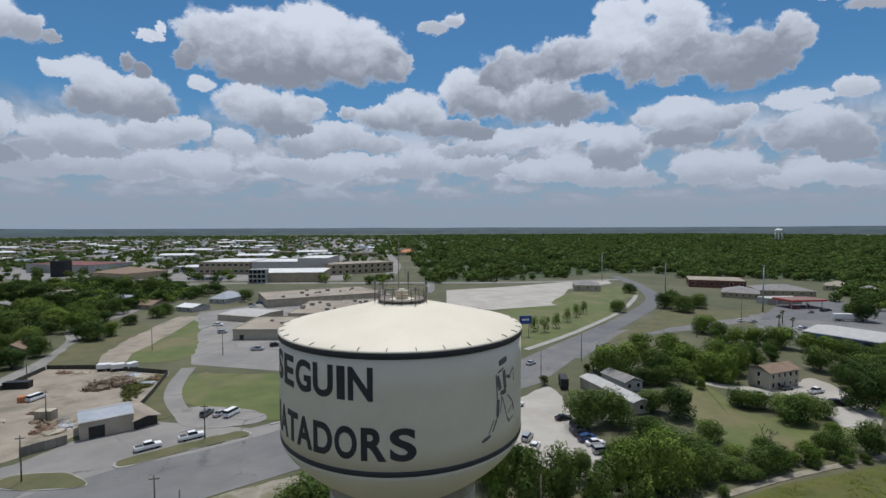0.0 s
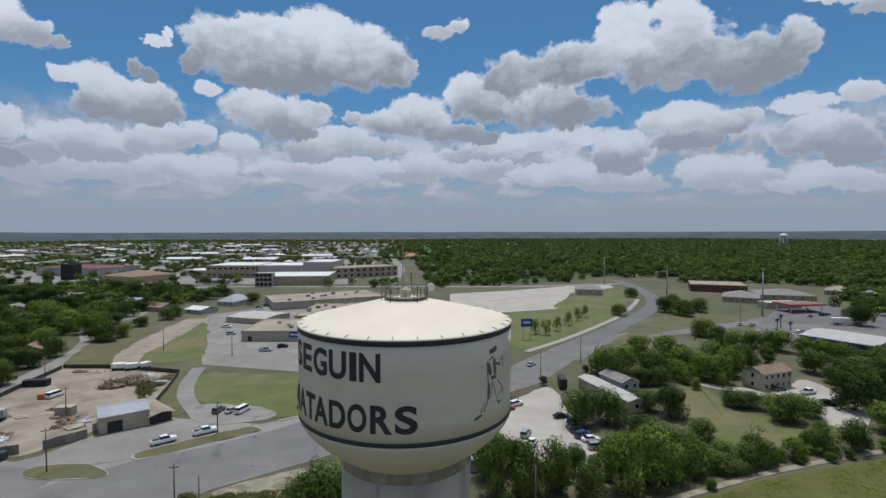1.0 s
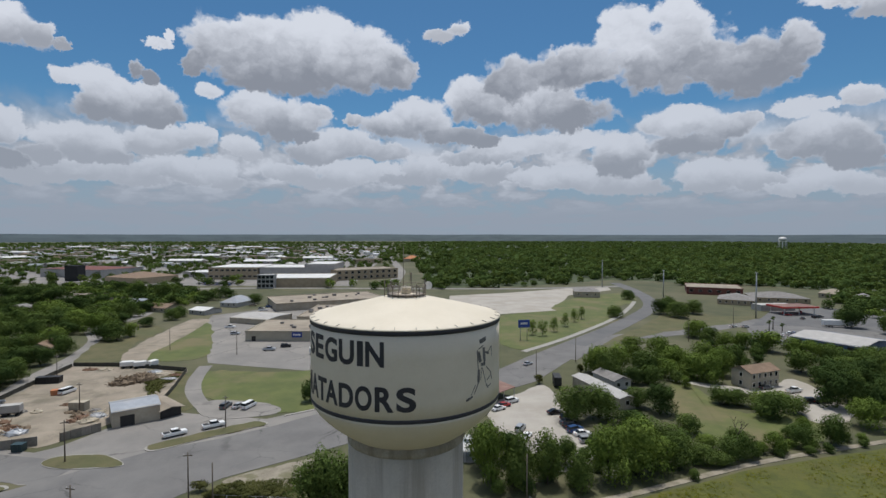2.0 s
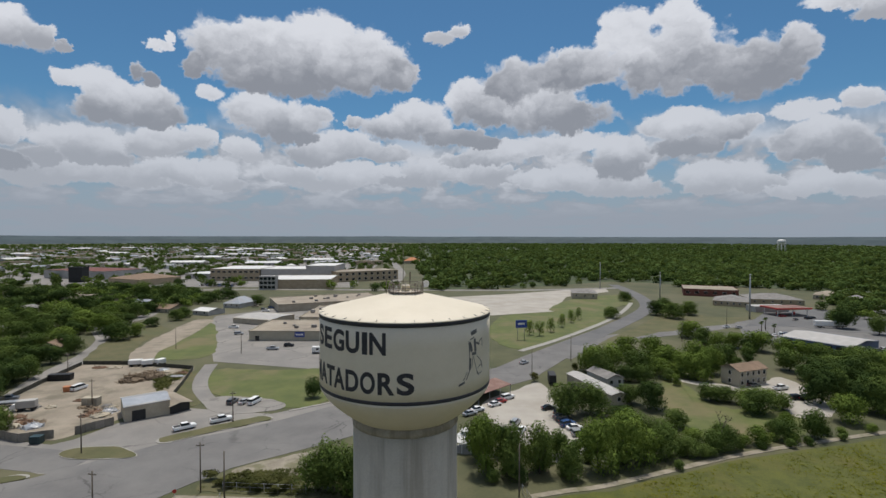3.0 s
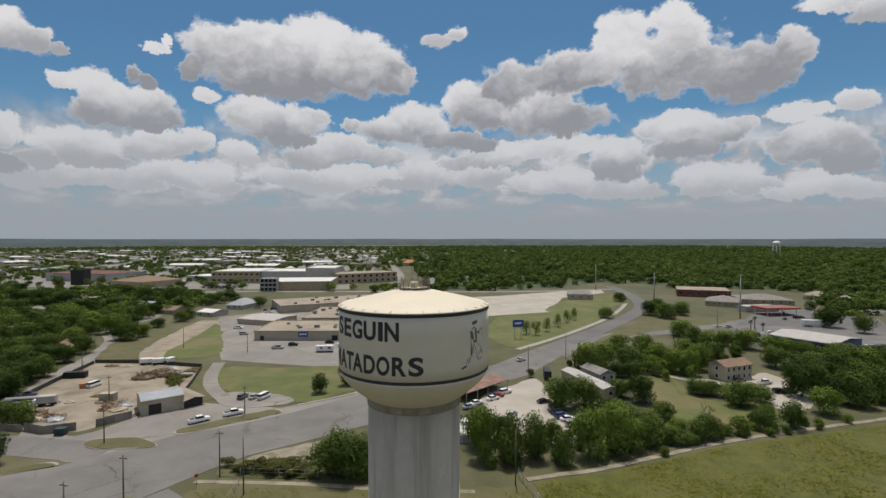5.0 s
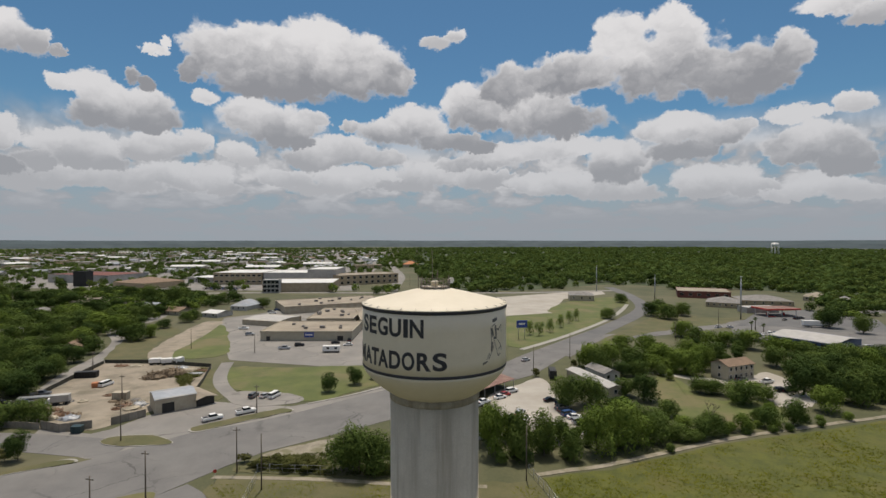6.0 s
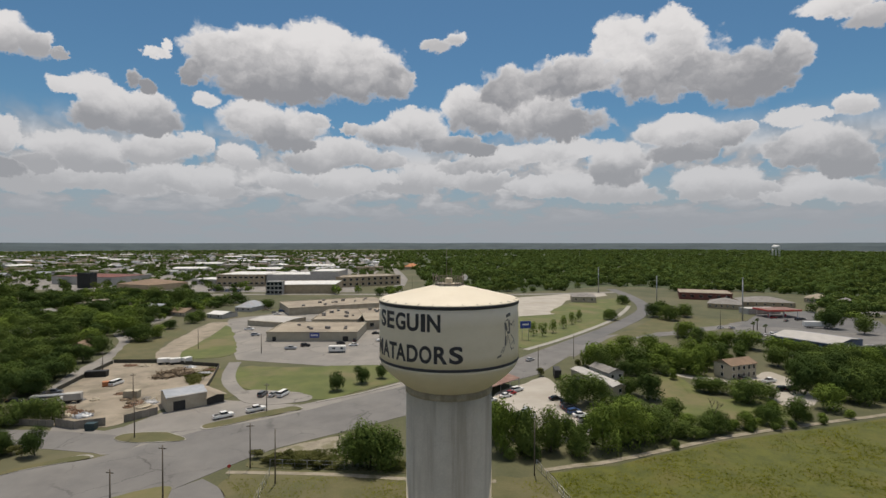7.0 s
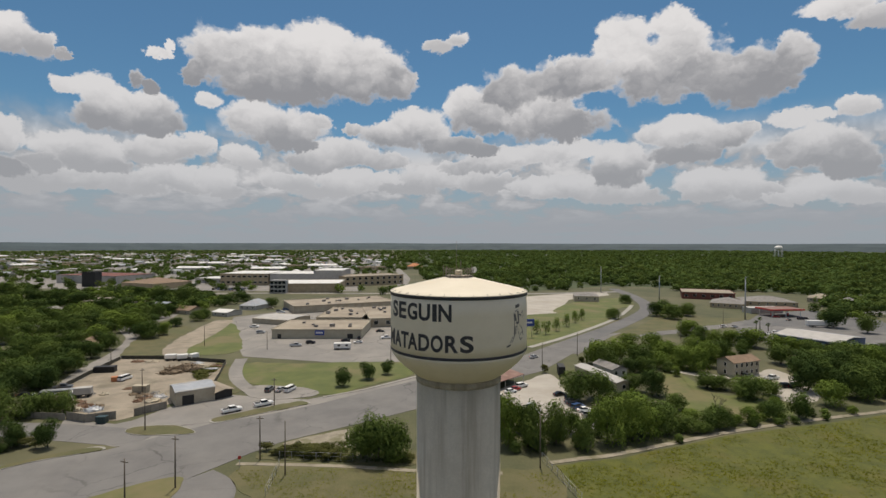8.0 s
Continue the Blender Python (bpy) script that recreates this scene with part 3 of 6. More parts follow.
strip("sidewalk", [(51.2, 181.1), (77.1, 206.3), (110.8, 244.1), (134.3, 273.7), (160.1, 313.3), (178, 344.4)], 3.2, 0.14, CONCRETE, "pale concrete sidewalk and retaining kerb along the road", "sidewalk")
patch("lawn", [(91.7, 191.1), (143.3, 250.8), (173.2, 290.5), (200.1, 342.8), (197.3, 277.4), (229.4, 269.7), (197.8, 247), (139.4, 221.6)], 0.085, DRY_LAWN, "dry grass field beside the road", "lawn", True, 2.5)
patch("car_lot", [(23.6, 111.1), (33.8, 120.4), (45.2, 130.9), (48.1, 125.7), (46.2, 109.5), (47.4, 85.8), (47.2, 78.6), (34.2, 66.8), (25.8, 82.4), (22.9, 97.3)], 0.08, PALE_LOT, "pale dusty parking lot with parked cars", "parking lot", True, 0.8)
patch("car_lot", [(91.9, 136), (118.9, 122.9), (140.6, 132.2), (130.7, 97.8), (114.5, 91.2), (115.5, 111.6)], 0.06, PALE_LOT, "pale gravel yard behind the house", "parking lot", True, 1.5)
patch("car_lot", [(197, 240.3), (250.8, 260.4), (292.4, 233.6), (269.4, 188), (222.8, 165.2), (183, 176.1), (173.8, 201.3)], 0.06, ASPHALT, "asphalt forecourt with parked cars", "parking lot", False)
patch("forecourt", [(199.9, 238.2), (250.6, 290.2), (302.7, 303.7), (309.6, 253.7), (275.5, 209.5), (243.9, 215.1), (229.1, 234.3)], 0.1, DARK_ASPHALT, "dark asphalt forecourt round the red canopy", "forecourt", False)
patch("lawn", [(99.3, 133.3), (96.3, 107.4), (101.1, 99.1), (121.6, 99.6), (117.3, 88.5), (90.9, 74.1), (77.0, 78.8), (76.8, 97.7), (87.2, 121.4)], 0.05, LAWN, "grass clearing among trees", "lawn", True, 3.0)
patch("meadow", [(25.4, 50.3), (42.3, 54), (78.4, 65.7), (133.9, 77.8), (170.8, 85.3), (132.7, 44.6), (61.1, 12.6), (19.9, 15.5), (26.1, 38.7)], 0.10, MEADOW, "yellow-green rough meadow", "meadow", False, 1.0)
strip("dirt_track", [(24.6, 52.2), (32.7, 54.1), (43.3, 56.2), (80.3, 68.4), (117.4, 77), (137.3, 81.1), (171.6, 89.3)], 1.7, 0.13, TRACK, "pale dirt track along the meadow", "track")
patch("lawn", [(-47.5, 53.7), (-44.4, 57.6), (-24.4, 55), (-6.2, 51.4), (12.8, 49.5), (24.3, 48.7), (23, 36.6), (7.7, 17.8), (-19.4, 18.2), (-40.5, 41.1), (-46.2, 48.7)], 0.07, DRY_LAWN, "dry grass round the tower's foot", "lawn", True, 1.5)
patch("lawn", [(-44.9, 59.5), (-40.1, 66.4), (-23.5, 69.7), (-6, 60.6), (-6.8, 53.8), (-24.6, 56.2)], 0.085, DRY_LAWN, "scrubby roadside bank", "lawn", True, 1.5)
patch("dirt_strip", [(-39.7, 67.9), (-27.2, 75.5), (-21.2, 76.7), (-20.2, 65.8), (-31.4, 65.1)], 0.1, TRACK, "pale bare dirt beside the road", "dirt strip", True, 1.0)
strip("dirt_track", [(-47.9, 56.6), (-24.3, 53.8), (-6.3, 50.2), (12.5, 47.8)], 1.5, 0.11, TRACK, "faint dirt drive to the tower", "drive")
patch("lawn", [(-73.5, 40.1), (-68.8, 44.9), (-61.3, 50.3), (-56.8, 49.5), (-55.9, 41), (-62.9, 34.3)], 0.18, LAWN, "grass corner with a kerb", "lawn", True, 0.8)


def island(corners, label):
    """A kerbed traffic island: concrete rim, grass inside, one thing."""
    cx, cy = sum(p[0] for p in corners) / len(corners), sum(p[1] for p in corners) / len(corners)
    base = thing("traffic_island", pose(0, 0, 0), label, "traffic island", "kerbed islands")
    rim = patch("kerb", corners, 0.2, CONCRETE)
    grow = patch("grass", [(x + (cx - x) * 0.03, y + (cy - y) * 0.07) for x, y in corners], 0.24, DRY_LAWN, "", "", True, 0.5)
    for ob in (rim, grow):
        ob.parent = base
        for key in ("label", "category", "kind"):
            if key in ob:
                del ob[key]
    return base


patch("dirt_strip", [(-63.8, 121.3), (-47, 118.7), (-38.4, 110.1), (-49.4, 104.7), (-61.7, 109.2)], 0.12, LOT, "pale gravel where cars park on the lawn", "dirt strip", True, 1.0)
strip("kerb", [(-36.6, 106.2), (-24.6, 113.7), (-13.1, 122.9), (-5.1, 130.2)], 0.9, 0.22, CONCRETE, "pale concrete kerb along the lawn", "kerb")

island([(-84.9, 79.1), (-83.2, 82.3), (-75.2, 83), (-70, 81), (-65.4, 76.5), (-71.6, 75.3), (-80.6, 76)], "small kerbed island of dry grass on the asphalt")
island([(-65.2, 86.9), (-58.2, 92.7), (-48.3, 100), (-42.6, 102.5), (-39.6, 100), (-44, 96.4), (-54, 89.9), (-62.4, 83.9)], "long kerbed island of dry grass by the road")
island([(-106.1, 52.9), (-101.2, 58.6), (-93.1, 64.7), (-86.3, 68.6), (-83.1, 67), (-87.6, 64.4), (-96.1, 60), (-102.3, 53.9)], "kerbed roadside verge with rough grass")

# ---- the water tower ----
TX, TY = -0.6, 15.9
TANK_R = 10.5


def wrap(me, angle, z, radius):
    """Bends a flat drawing in x and y round the tank, x = 0 at the angle given."""
    for v in me.vertices:
        a = angle + v.co.x / TANK_R
        r = radius + v.co.z
        v.co = (r * math.sin(a), -r * math.cos(a), z + v.co.y)


def lettering(rows, base, size, parent):
    """Painted block letters, one mesh each, from x0 to x1 along the tank's girth."""
    for ch, x0, x1 in rows:
        cu = bpy.data.curves.new("letter", "FONT")
        cu.body, cu.size, cu.extrude, cu.offset = ch, 2.3, 0.012, 0.07
        temp = new("letter", cu)
        bpy.context.view_layer.update()
        me = bpy.data.meshes.new_from_object(temp.evaluated_get(bpy.context.evaluated_depsgraph_get()))
        bpy.data.objects.remove(temp)
        bm = bmesh.new()
        bm.from_mesh(me)
        for k in range(-4, 24):
            bmesh.ops.bisect_plane(bm, geom=bm.verts[:] + bm.edges[:] + bm.faces[:], plane_co=(k * 0.15, 0, 0), plane_no=(1, 0, 0))
        lo, hi = min(v.co.x for v in bm.verts), max(v.co.x for v in bm.verts)
        low, high = min(v.co.y for v in bm.verts), max(v.co.y for v in bm.verts)
        for v in bm.verts:
            v.co.x = x0 + (v.co.x - lo) / (hi - lo) * (x1 - x0)
            v.co.y = (v.co.y - low) / (high - low) * size
        me = mesh_of("letter", bm, NAVY)
        wrap(me, 0, base, TANK_R + 0.018)
        share("letter", me, parent)


def water_tower():
    t = thing("water_tower", pose(TX, TY, 0), "cream water tower with navy bands and lettering on a concrete column", "water tower")
    flute = [0.0, 0.0, 0.0, 0.0, -0.006, -0.012, -0.006, 0.0]
    part("column", lathe([(6.9, -0.3), (6.9, 0.8), (6.5, 1.2), (6.5, 30.0)], 192, wave=lambda i: flute[i % 8]), COLUMN, t, "stained concrete column with shallow vertical joints")
    part("collar", lathe([(6.4, 29.9), (6.6, 30.0), (6.62, 30.6), (6.5, 30.75), (6.42, 31.2)], 96), STAINED, t, "dark rain-stained concrete collar under the bowl")
    bowl = [(TANK_R - 4.05 * (1 - i / 14) ** 1.5, 30.9 + 4.15 * i / 14) for i in range(15)]
    part("bowl", lathe(bowl, 128), TANK_PAINT, t)
    part("tank_wall", lathe([(TANK_R, 35.05), (TANK_R, 37), (TANK_R, 39), (TANK_R, 41), (TANK_R, 43.75)], 128), TANK_PAINT, t)
    part("lower_band", lathe([(TANK_R + 0.004, 35.05), (TANK_R + 0.03, 35.07), (TANK_R + 0.03, 35.42), (TANK_R + 0.004, 35.44)], 128), NAVY, t, "navy painted band")
    part("upper_band", lathe([(TANK_R + 0.004, 43.3), (TANK_R + 0.05, 43.32), (TANK_R + 0.05, 43.72), (TANK_R + 0.004, 43.76)], 128), NAVY, t, "navy painted band")
    part("roof", lathe([(TANK_R + 0.08, 43.74), (TANK_R + 0.1, 43.8), (TANK_R - 0.05, 43.9), (9.2, 44.2), (7.0, 44.72), (4.5, 45.3), (2.4, 45.78), (1.0, 46.05), (0.05, 46.12)], 128), TANK_PAINT, t, "pale cream conical roof")
    for i in range(32):
        a = 2 * math.pi * (i + 0.5) / 32
        bm = bmesh.new()
        rod(bm, (10.5 * math.cos(a), 10.5 * math.sin(a), 43.93), (10.05 * math.cos(a), 10.05 * math.sin(a), 44.03), 0.03)
        part("roof_clip", bm, GREY_SHINGLE, t)
    deck = part("top_platform", lathe([(2.15, 46.0), (2.15, 46.1), (1.2, 46.1), (1.2, 46.0)], 32), RUSTY_STEEL, t, "round steel service platform on the apex")
    for i in range(16):
        a = 2 * math.pi * i / 16
        c, s = math.cos(a), math.sin(a)
        part("rail_post", rod(bmesh.new(), (2.1 * c, 2.1 * s, 45.7), (2.1 * c, 2.1 * s, 47.1), 0.035), RUSTY_STEEL, deck)
    for z in (46.6, 47.1):
        bm = bmesh.new()
        for i in range(32):
            a, b = 2 * math.pi * i / 32, 2 * math.pi * (i + 1) / 32
            rod(bm, (2.1 * math.cos(a), 2.1 * math.sin(a), z), (2.1 * math.cos(b), 2.1 * math.sin(b), z), 0.035, n=5)
        part("handrail", bm, RUSTY_STEEL, deck)
    part("hatch", lathe([(0.55, 46.0), (0.55, 46.7), (0.6, 46.72), (0.5, 46.85), (0.1, 46.95)], 20), TANK_PAINT, t, "round roof hatch")
    for i, (a, h, r) in enumerate([(20, 1.7, 2.3), (75, 2.4, 2.2), (140, 1.5, 2.3), (185, 1.7, 2.4), (230, 1.2, 2.3), (300, 1.4, 2.3), (340, 1.3, 2.3)]):
        c, s = r * math.cos(radians(a)), r * math.sin(radians(a))
        bm = bmesh.new()
        rod(bm, (c, s, 45.7), (c, s, 45.9 + h), 0.045)
        box(bm, c - 0.08, c + 0.08, s - 0.05, s + 0.05, 45.9 + h * 0.6, 45.9 + h)
        part("antenna", bm, RUSTY_STEEL, t, "slim panel antenna on a mast")
    part("whip_antenna", rod(bmesh.new(), (-0.3, 0.6, 46.1), (-0.3, 0.6, 51.4), 0.05, 0.02), RUSTY_STEEL, t, "tall thin whip antenna")
    dish = lathe([(0.02, 0.0), (0.3, 0.05), (0.6, 0.2), (0.62, 0.2), (0.3, -0.02), (0.02, -0.06)], 20)
    d = part("dish", dish, WHITE, t, "small white dish antenna")
    d.matrix_basis = pose(2.5, 0.9, 46.9, 90, 0, 20) @ Matrix.Scale(0.75, 4)
    lettering([("S", -13.2, -11.4), ("E", -11.05, -9.25), ("G", -8.95, -7.1), ("U", -6.87, -5.03), ("I", -4.71, -4.07), ("N", -3.83, -2.0)], 40.37, 2.38, t)
    lettering([("M", -14.9, -12.5), ("A", -12.35, -10.4), ("T", -10.45, -8.75), ("A", -8.9, -7.05), ("D", -6.9, -5.15), ("O", -4.95, -3.2), ("R", -2.9, -1.08), ("S", -0.85, 1.0)], 36.18, 2.34, t)
    # the mural: plain painted shapes
    MURAL = [(7.85, 42.05, 8.65, 42.25, 0.42), (7.6, 41.3, 7.75, 38.9, 0.12), (7.75, 41.35, 8.3, 41.6, 0.12), (7.7, 41.1, 8.0, 40.0, 0.42), (8.35, 41.4, 8.5, 39.9, 0.38), (8.0, 39.75, 8.6, 39.7, 0.3),
             (8.9, 40.7, 9.5, 41.3, 0.12), (9.5, 41.3, 9.6, 40.2, 0.10), (8.6, 40.9, 9.1, 40.6, 0.2), (7.8, 39.3, 7.75, 38.0, 0.34), (8.15, 39.5, 8.0, 38.2, 0.09), (7.75, 38.0, 7.3, 37.0, 0.12),
             (7.45, 37.9, 7.0, 37.0, 0.09), (6.5, 36.55, 7.15, 36.8, 0.22), (8.2, 39.4, 8.7, 37.6, 0.09), (8.7, 37.6, 9.0, 37.1, 0.16), (8.7, 39.4, 9.4, 38.6, 0.1), (9.4, 38.6, 9.6, 37.8, 0.16),
             (8.8, 37.9, 9.5, 38.4, 0.09), (8.85, 37.2, 9.5, 37.35, 0.1)]
    for x0, y0, x1, y1, wide in MURAL:
        x0, x1, wide = 6.2 + (x0 - 6.5) * 1.4, 6.2 + (x1 - 6.5) * 1.4, wide * 1.2
        d = Vector((x1 - x0, y1 - y0))
        k = Vector((-d.y, d.x)).normalized() * wide / 2
        bm = bmesh.new()
        n = 6
        rows = []
        for i in range(n + 1):
            p = Vector((x0, y0)) + d * (i / n)
            s = 1 - 0.35 * abs(i / n - 0.5)
            rows.append([bm.verts.new((p.x + k.x * s * q, p.y + k.y * s * q, 0)) for q in (-1, 1)])
        for a, b in zip(rows, rows[1:]):
            bm.faces.new((a[0], a[1], b[1], b[0]))
        me = mesh_of("painted_shape", bm, GREY_INK)
        wrap(me, 0.0, 0, TANK_R + 0.012)
        share("painted_shape", me, t)
    part("ladder", boxed(-0.25, 0.25, 6.6, 6.8, 0, 30), STEEL, t)
    return t


water_tower()


# ---- houses and halls ----
def turn_to(a, b):
    """The pose at the middle of the line from a to b, x along it, y to its far side."""
    return pose((a[0] + b[0]) / 2, (a[1] + b[1]) / 2, 0, 0, 0, math.degrees(math.atan2(b[1] - a[1], b[0] - a[0])))


def window_part(parent, x, y, z, w, h, face, mat=None):
    """A framed pane on a wall: face 0 front, 1 right, 2 back, 3 left."""
    fr = bmesh.new()
    box(fr, -w / 2 - 0.08, w / 2 + 0.08, -0.06, 0.02, -h / 2 - 0.08, h / 2 + 0.08)
    m = pose(x, y, z, 0, 0, 90 * face)
    ob = part("window", fr, WHITE, parent)
    ob.matrix_basis = m
    part("pane", boxed(-w / 2, w / 2, -0.085, -0.05, -h / 2, h / 2), mat or GLASS, ob)
    return ob


def building(a, b, depth, height, label, walls=None, roof=None, style="flat", rise=1.8, over=0.4, windows=0, storeys=1, category="building", name="building", group="", doors=(), side=0, win=(1.2, 1.3), plant=0):
    """A hall or house on the front line a to b, with its roof, openings and roof plant."""
    walls, roof = walls or TAN_WALL, roof or TAN_ROOF
    L = (Vector(b) - Vector(a)).length
    t = thing(name, turn_to(a, b), label, category, group)
    part("wall", boxed(-L / 2, L / 2, 0, depth, -0.3, height), walls, t)
    x0, x1, y0, y1 = -L / 2 - over, L / 2 + over, -over, depth + over
    bm = bmesh.new()
    if style == "flat":
        box(bm, x0, x1, y0, y1, height, height + 0.18)
        part("roof", bm, roof, t)
        rim = bmesh.new()
        for q in ((x0, x1, y0, y0 + 0.3), (x0, x1, y1 - 0.3, y1), (x0, x0 + 0.3, y0 + 0.3, y1 - 0.3), (x1 - 0.3, x1, y0 + 0.3, y1 - 0.3)):
            box(rim, *q, height + 0.18, height + 0.55)
        part("parapet", rim, walls, t)
    elif style == "gable":
        if L >= depth:
            pts = [(x0, y0), (x1, y0), (x1, y1), (x0, y1)]
            ridge = [(x0, depth / 2), (x1, depth / 2)]
            quads = [((0, 1), (1, 0)), ((2, 3), (0, 1))]
        else:
            pts = [(x1, y0), (x1, y1), (x0, y1), (x0, y0)]
            ridge = [(0, y0), (0, y1)]
            quads = [((0, 1), (1, 0)), ((2, 3), (0, 1))]
        e = [bm.verts.new((x, y, height - 0.1)) for x, y in pts]
        r = [bm.verts.new((x, y, height + rise)) for x, y in ridge]
        for (i, j), (k, l) in quads:
            bm.faces.new((e[i], e[j], r[k], r[l]))
        bmesh.ops.recalc_face_normals(bm, faces=bm.faces[:])
        if bm.faces[:][0].normal.z < 0:
            bmesh.ops.reverse_faces(bm, faces=bm.faces[:])
        bmesh.ops.solidify(bm, geom=bm.faces[:], thickness=0.14)
        part("roof", bm, roof, t)
        for q in (-1, 1):
            g = bmesh.new()
            if L >= depth:
                vs = [(q * (L / 2 - 0.02), 0, height), (q * (L / 2 - 0.02), depth, height), (q * (L / 2 - 0.02), depth / 2, height + rise)]
            else:
                yy = 0.02 if q < 0 else depth - 0.02
                vs = [(-L / 2, yy, height), (L / 2, yy, height), (0, yy, height + rise)]
            g.faces.new([g.verts.new(v) for v in vs])
            bmesh.ops.solidify(g, geom=g.faces[:], thickness=0.04)
            part("gable", g, walls, t)
    else:
        ins = min(L, depth) / 2 + over
        e = [bm.verts.new(v) for v in ((x0, y0, height - 0.1), (x1, y0, height - 0.1), (x1, y1, height - 0.1), (x0, y1, height - 0.1))]
        r = [bm.verts.new(v) for v in (((x0 + ins, depth / 2, height + rise), (x1 - ins, depth / 2, height + rise)) if L >= depth else ((0, y0 + ins, height + rise), (0, y1 - ins, height + rise)))]
        if L >= depth:
            faces = ((e[0], e[1], r[1], r[0]), (e[2], e[3], r[0], r[1]), (e[1], e[2], r[1]), (e[3], e[0], r[0]))
        else:
            faces = ((e[0], e[1], r[0]), (e[2], e[3], r[1]), (e[1], e[2], r[1], r[0]), (e[3], e[0], r[0], r[1]))
        for q in faces:
            bm.faces.new(q)
        bm.faces.new(e[::-1])
        bmesh.ops.recalc_face_normals(bm, faces=bm.faces[:])
        part("roof", bm, roof, t)
    for s in range(storeys):
        z = height / storeys * (s + 0.55)
        for i in range(windows):
            window_part(t, -L / 2 + L * (i + 0.5) / windows, -0.01, z, win[0], win[1], 0)
        for i in range(side):
            window_part(t, -L / 2 - 0.01, depth * (i + 0.5) / side, z, win[0], win[1], 3)
            window_part(t, L / 2 + 0.01, depth * (i + 0.5) / side, z, win[0], win[1], 1)
    for x, wide, high, mat in doors:
        d = bmesh.new()
        box(d, x - wide / 2, x + wide / 2, -0.07, 0.02, 0.0, high)
        part("door", d, mat, t)
    rng = random.Random(int(L * 100))
    for i in range(plant):
        x, y, s = rng.uniform(-L * 0.42, L * 0.42), rng.uniform(depth * 0.15, depth * 0.85), rng.uniform(0.7, 1.4)
        u = bmesh.new()
        box(u, x - s, x + s, y - s * 0.7, y + s * 0.7, height + 0.1, height + 0.3 + s, bevel=0.08)
        part("roof_unit", u, GREY_SHINGLE, t)
    return t


# the shed in the work yard; a black panel stands for its shaded doorway
building((-80.8, 99.5), (-71.2, 105.8), 11, 4.5, "tan metal warehouse with a grey roof and a black panel as shaded doorway", TAN_WALL, GREY_METAL, "gable", 0.9, 0.2, category="warehouse", name="warehouse", doors=[(-2.2, 3.4, 3.0, BLACK)])
# solid black block under the roof draws the shade of the open inside
building((-70.9, 105.7), (-67.1, 109.6), 13, 2.6, "lean-to with a brown metal roof, solid black below for its shaded inside", BLACK, TAN_ROOF, "gable", 0.6, 0.8, category="lean-to", name="lean_to")

# the shop hall by the parking lot
shop = building((-81.5, 212.5), (-33.4, 209.1), 34, 4.6, "long low tan shop building with a flat gravel roof", BEIGE_WALL, TAN_ROOF, "flat", category="shop", name="shop", plant=7, doors=[(18, 3, 2.6, BLACK), (-20, 2, 2.4, GLASS)])
sign = part("shop_sign", boxed(-0.9, 4.1, -0.35, -0.08, 1.9, 4.5), BLUE_SIGN, shop, "blue sign with white lettering bars")
for x0, x1 in ((-0.3, 0.4), (0.6, 1.2), (1.4, 2.2), (2.4, 3.4)):
    part("sign_bar", boxed(x0, x1, -0.40, -0.351, 2.8, 3.7), WHITE, sign, "white painted bar")
building((-65.4, 254.2), (-37.4, 252.2), 50, 4.8, "wide tan flat-roofed shop hall", TAN_WALL, TAN_ROOF, "flat", category="shop", name="shop", plant=8)
building((-31.6, 245.5), (4.8, 251.4), 60, 5.0, "tan flat-roofed shop wing with an arcade", TAN_WALL, TAN_ROOF, "flat", category="shop", name="shop", plant=8, windows=5, win=(2.5, 2.2))
building((-91.5, 309), (-18.5, 339.5), 45, 5.0, "long tan flat-roofed shop hall behind the lot", TAN_WALL, TAN_ROOF, "flat", category="shop", name="shop", plant=10)
building((-107.8, 266), (-83, 255.4), 24, 3.4, "low building with a pale grey metal roof", TAN_WALL, GREY_WALL, "gable", 0.7, category="shop", name="shop")
building((-146.5, 301.4), (-133.8, 295), 14, 3.0, "small cottage with a white metal roof", GREY_WALL, WHITE_ROOF, "gable", 1.4, windows=2, category="house", name="house")
building((-138.2, 334.1), (-125, 329.9), 22, 3.4, "house with a grey hipped metal roof", GREY_WALL, GREY_METAL, "hip", 4.0, windows=3, category="house", name="house")

# the school
building((-152, 468.8), (-80.9, 469.9), 60, 9.0, "tan brick school hall with flat roof", BRICK, WHITE_ROOF, "flat", category="school", name="school")
building((-149.8, 462.7), (-133.6, 461.6), 9, 13, "glazed entrance front of the school", GREY_WALL, WHITE_ROOF, "flat", category="school", name="school", windows=4, storeys=3, win=(3.4, 3.0))
building((-176.6, 562.2), (-120.1, 558.3), 60, 14.0, "grey-clad school block with pale roof", GREY_WALL, WHITE_ROOF, "flat", category="school", name="school")
building((-123.6, 558.5), (-89.2, 556.1), 60, 18.0, "tall grey school gymnasium", GREY_WALL, WHITE_ROOF, "flat", category="school", name="school")
building((-237.1, 566.5), (-178.6, 562.4), 70, 14.0, "tan brick school wing with window bands", BRICK, WHITE_ROOF, "flat", category="school", name="school", windows=9, storeys=2, win=(4, 2))
building((-282.9, 604.7), (-243.2, 592.8), 40, 6.0, "low school building with a white roof", GREY_WALL, WHITE_ROOF, "flat", category="school", name="school", windows=5, win=(2.5, 1.6))
building((-83.7, 539.6), (-14.4, 576.9), 40, 11.5, "two-storey tan brick school wing with tall windows", BRICK, TAN_ROOF, "flat", category="school", name="school", windows=10, storeys=2, win=(3.2, 2.8))
